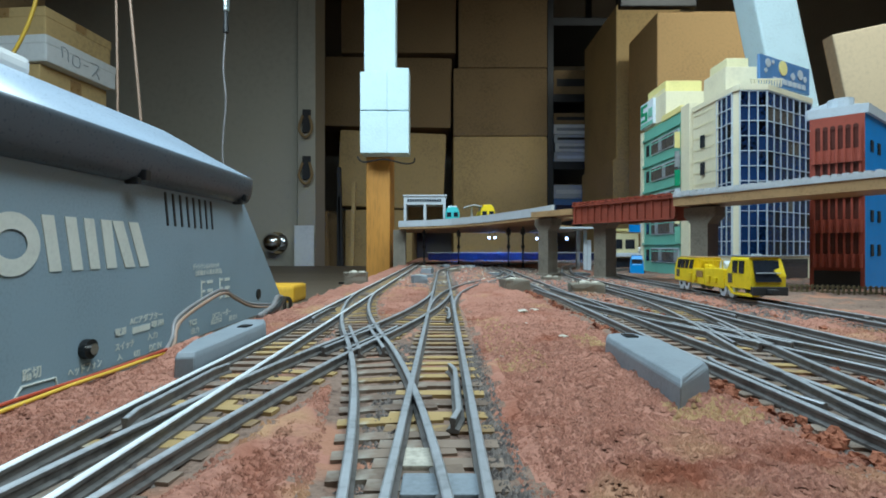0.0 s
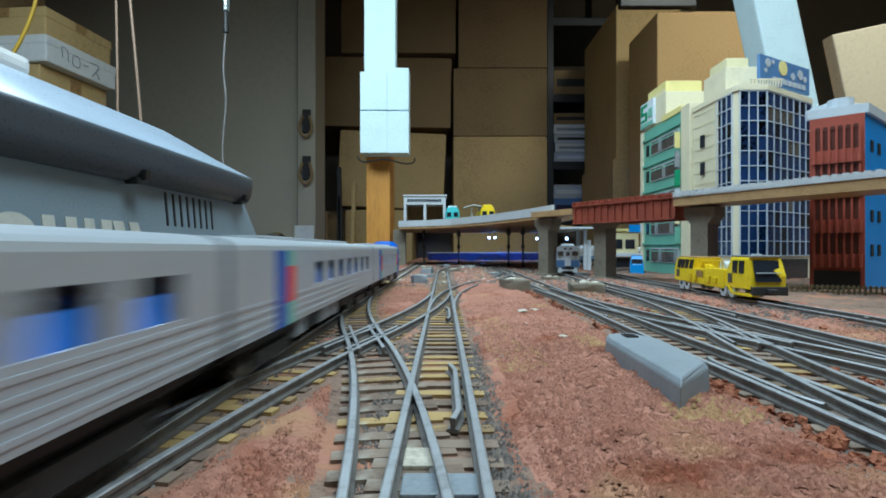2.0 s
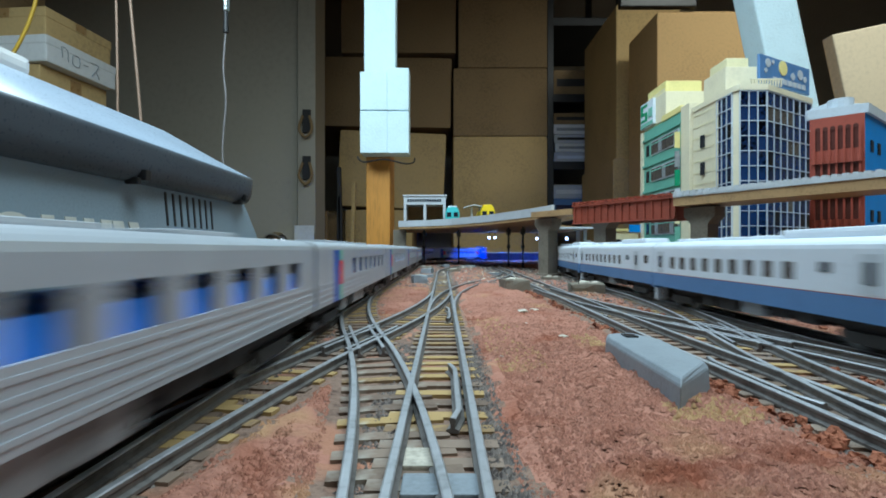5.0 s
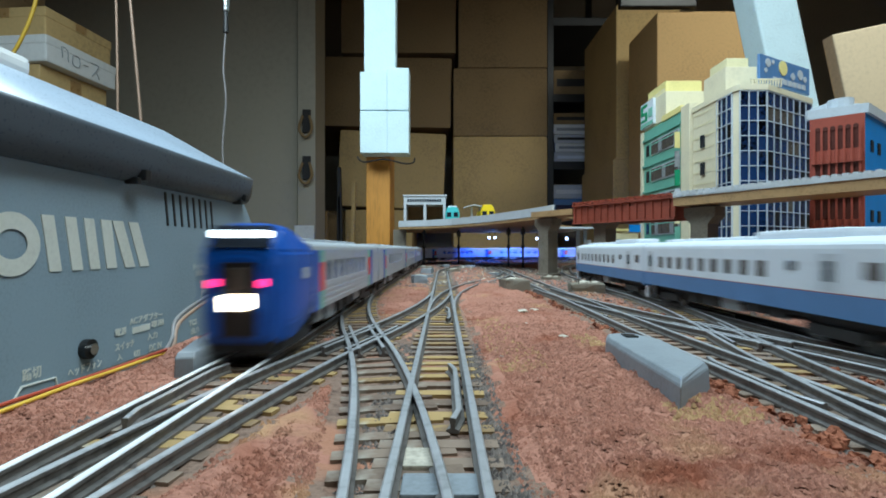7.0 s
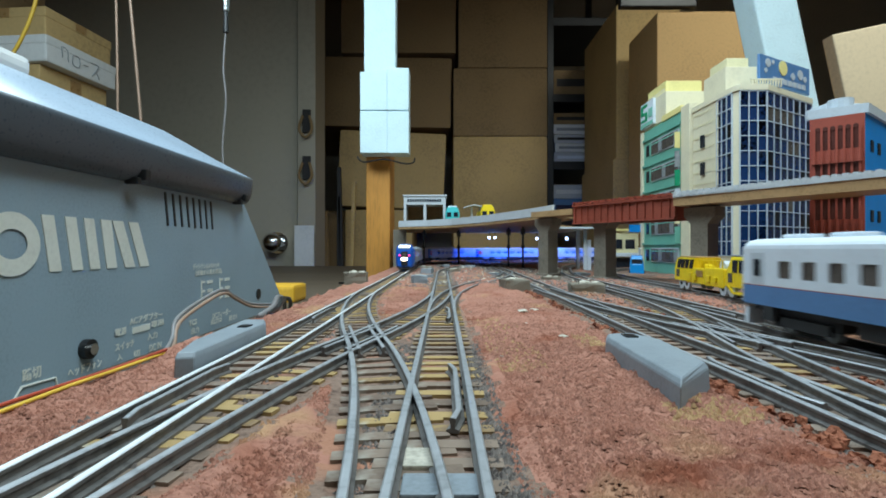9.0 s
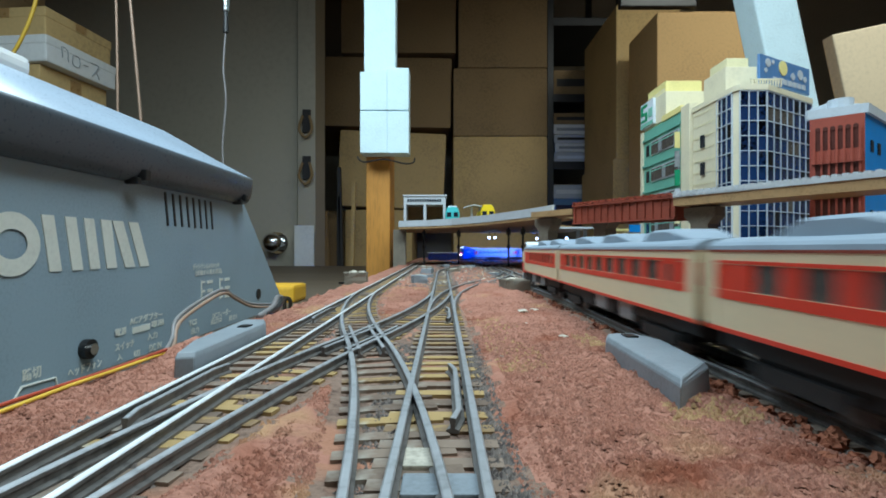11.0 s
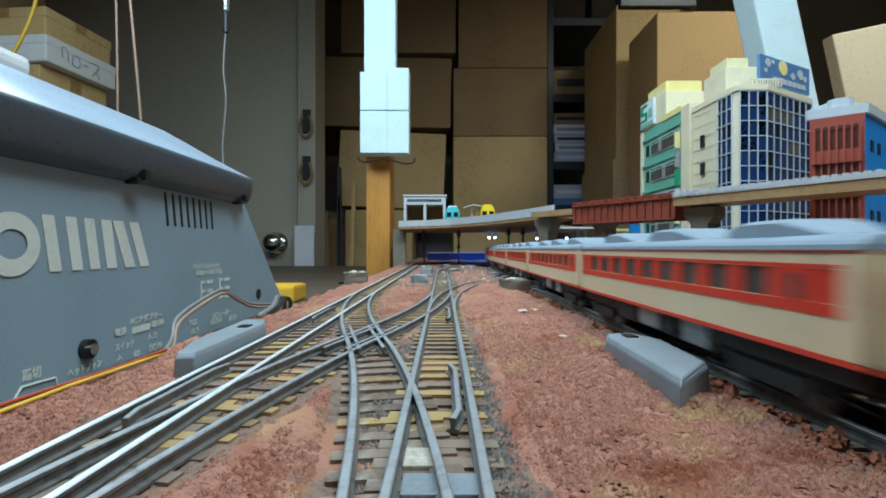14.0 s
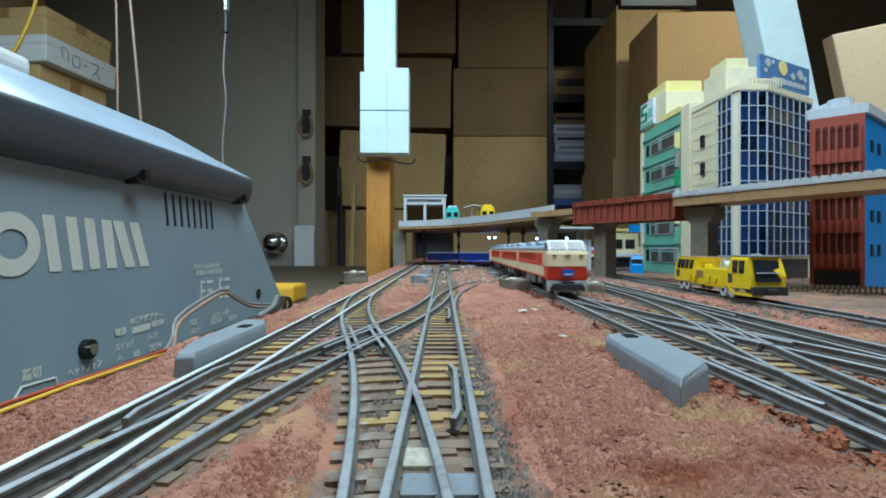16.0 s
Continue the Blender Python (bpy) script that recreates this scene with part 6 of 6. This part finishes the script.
def build_white_car():
    """A railcar with a flat cab at its near end."""
    ob = empty("railcar", pose(0, 0, 0), **WHITE_CAR)
    half = 0.0610
    n = 9
    w0, w1 = -half + 0.040, half - 0.010
    st = (w1 - w0) / n
    wins = [(w0 + k * st, w0 + k * st + st * 0.52) for k in range(n)]
    shell(ob, half, (0.0138, 0.0180, 0.0210), (WHITE, WHITE, WHITE), wins, 0.0068, glass_mat=WINDOW_BROWN)
    for side in (-1, 1):
        for z0, z1, m in ((0.0066, 0.0115, MID_BLUE), (0.0115, 0.0117, GIRDER_RED)):
            bm = bmesh.new()
            side_box(bm, side, 0.00945, 0.0003, -half, half, z0, z1)
            part("stripe", bm, m, ob)
        for yd in (-half + 0.0155, half - 0.0085):
            bm = bmesh.new()
            side_box(bm, side, 0.00938, 0.0002, yd, yd + 0.0055, 0.0120, 0.0200)
            part("door", bm, MULLION, ob)
            bm = bmesh.new()
            side_box(bm, side, 0.0095, 0.0002, yd + 0.0015, yd + 0.0040, 0.0140, 0.0184)
            part("door_window", bm, WINDOW_DARK, ob)
        bm = bmesh.new()
        side_box(bm, side, 0.0095, 0.0003, -half + 0.0045, -half + 0.0085, 0.0150, 0.0184)
        part("cab_window", bm, WINDOW_BROWN, ob)
        bm = bmesh.new()
        side_box(bm, side, 0.0095, 0.0003, -half + 0.0285, -half + 0.0315, 0.0160, 0.0182)
        part("toilet_window", bm, WINDOW_DARK, ob)
    arched_roof(ob, half, 0.0210, 0.0238, WHITE)
    part("roof_box", box(-0.0055, 0.0055, -0.042, -0.010, 0.0228, 0.0258, 0.0010), WHITE, ob)
    for k in range(4):
        part("vent", box(-0.003, 0.003, 0.0 + k * 0.016, 0.007 + k * 0.016, 0.0234, 0.0248, 0.0005), WHITE, ob)
    f = -half
    fr = part("front", box(-0.0094, 0.0094, f - 0.0022, f, 0.0112, 0.0226, 0.0008), WHITE, ob)
    part("front_band", box(-0.0095, 0.0095, f - 0.0025, f - 0.0001, 0.0055, 0.0115, 0.0005), MID_BLUE, fr)
    part("gangway_door", box(-0.0026, 0.0026, f - 0.0032, f - 0.0020, 0.0066, 0.0204, 0.0003), WHITE, fr)
    part("door_window", box(-0.0015, 0.0015, f - 0.0035, f - 0.0032, 0.0152, 0.0184), WINDOW_BROWN, fr)
    for s in (-1, 1):
        part("windscreen", box(*sorted((s * 0.0036, s * 0.0084)), f - 0.0027, f - 0.0021, 0.0152, 0.0190, 0.0002), WINDOW_BROWN, fr)
        part("head_lamp", box(*sorted((s * 0.0012, s * 0.0034)), f - 0.0028, f - 0.0021, 0.0206, 0.0219, 0.0002), WINDOW_DARK, fr)
        part("tail_lamp", cyl(0.0007, 0.0012, pose(s * 0.0066, f - 0.0026, 0.0135, 90, 0, 0), 10), GREY_GEAR, fr)
    part("plough", prism([(-0.0085, 0.0008), (-0.0055, 0.0008), (-0.0040, 0.0022), (0.0040, 0.0022), (0.0055, 0.0008), (0.0085, 0.0008), (0.0075, 0.0052), (0.0055, 0.0052), (0.0048, 0.0035), (-0.0048, 0.0035), (-0.0055, 0.0052), (-0.0075, 0.0052)], f - 0.0035, f - 0.0020), WHITE, ob, "white snow plough")
    part("coupler", box(-0.0016, 0.0016, f - 0.006, f, 0.0040, 0.0066, 0.0003), DARK, ob)
    for s in (-1, 1):
        part("rear_plough", box(*sorted((s * 0.0040, s * 0.0088)), half - 0.0014, half + 0.0006, 0.0010, 0.0056, 0.0003), WHITE, ob, "white snow plough")
        part("rear_step", box(*sorted((s * 0.0080, s * 0.0094)), half - 0.0120, half - 0.0080, 0.0030, 0.0066), DARK, ob)
    part("rear_end", box(-0.0092, 0.0092, half - 0.0002, half + 0.0010, 0.0066, 0.0216, 0.0005), WHITE, ob)
    part("rear_door", box(-0.0026, 0.0026, half + 0.0008, half + 0.0014, 0.0070, 0.0200, 0.0002), MULLION, ob)
    gear(ob, half, 21)
    for y in (-0.042, 0.042):
        wheels(ob, y)
    return ob


def car_rows(line, middle, span, times):
    """Poses of a car whose middle is at middle(t) along the line, resting on two bogies."""
    rows = []
    for t in times:
        s = middle(t)
        a, b = line.at(s - span), line.at(s + span)
        c = (a + b) / 2
        rows.append((t, pose(c.x, c.y, 0, 0, 0, math.degrees(math.atan2(a.x - b.x, b.y - a.y)))))
    return rows


def through_table(table):
    """A smooth run through (time, place) pairs."""
    def f(t):
        i = 0
        while i < len(table) - 2 and table[i + 1][0] < t:
            i += 1
        (t0, p0), (t1, p1) = table[i], table[i + 1]

        def slope(k):
            k0, k1 = max(k - 1, 0), min(k + 1, len(table) - 1)
            return (table[k1][1] - table[k0][1]) / (table[k1][0] - table[k0][0])
        h, u = t1 - t0, (t - t0) / (t1 - t0)
        return (2 * u ** 3 - 3 * u * u + 1) * p0 + (u ** 3 - 2 * u * u + u) * h * slope(i) + (-2 * u ** 3 + 3 * u * u) * p1 + (u ** 3 - u * u) * h * slope(i + 1)
    return f


blue_lead, blue_mid, blue_tail = build_express_car(1), build_express_car(0), build_express_car(-1)
BLUE_TRAIN = [blue_lead] + [blue_mid if k == 0 else copy_thing(blue_mid, pose(0, 0, 0)) for k in range(7)] + [blue_tail]
red_lead, red_mid, red_tail = build_red_car(1), build_red_car(0), build_red_car(-1)
RED_TRAIN = [red_tail] + [red_mid if k == 0 else copy_thing(red_mid, pose(0, 0, 0)) for k in range(5)] + [red_lead]
white_first = build_white_car()
WHITE_TRAIN = [white_first] + [copy_thing(white_first, pose(0, 0, 0)) for _ in range(3)]


def motions():
    times = [k * 0.2 for k in range(81)]
    lead = through_table([(0.0, -0.03), (0.5, 0.056), (0.8, 0.107), (1.2, 0.186), (2.0, 0.344), (2.8, 0.5035), (3.6, 0.671), (4.0, 0.752), (7.0, 1.332), (9.0, 1.729), (12.0, 2.326), (16.0, 3.126)])
    for k, car in enumerate(BLUE_TRAIN):
        walk(car, car_rows(LINES["c"], lambda t, k=k: lead(t) - BLUE_PITCH * (k + 0.5), 0.047, times))
    run = through_table([(0.0, -2.05), (4.6, -1.400), (9.2, -0.749), (11.4, -0.432), (12.5, -0.2736), (13.4, -0.1479), (14.0, -0.064), (14.7, 0.027), (15.2, 0.0925), (15.6, 0.149), (16.0, 0.2115)])
    for k, car in enumerate(RED_TRAIN):
        walk(car, car_rows(LINES["e"], lambda t, k=k: run(t) + RED_PITCH * (k + 0.5), 0.037, times))
    tail = through_table([(0.0, 1.30), (1.3, 1.06), (2.0, 0.925), (2.6, 0.850), (3.0, 0.820), (3.4, 0.780), (3.8, 0.7245), (4.2, 0.672), (5.3, 0.540), (6.4, 0.412), (6.7, 0.377), (7.0, 0.336), (7.3, 0.297), (7.6, 0.265), (8.0, 0.227), (8.3, 0.192), (8.6, 0.164), (8.9, 0.1434), (9.2, 0.1245), (11.0, -0.02), (16.0, -0.46)])
    for k, car in enumerate(WHITE_TRAIN):
        walk(car, car_rows(LINES["f"], lambda t, k=k: tail(t) - WHITE_PITCH * (3.5 - k), 0.042, times))


# ---- sleepers of the tracks ----
for ob, x, y, a, ochre in SLEEPERS:
    s = new("sleeper", OCHRE_MESH if ochre else SLEEPER_MESH)
    s.parent = ob
    s.matrix_basis = pose(x, y, RNG.uniform(-0.00006, 0.00006), 0, 0, a + RNG.uniform(-1, 1))

motions()
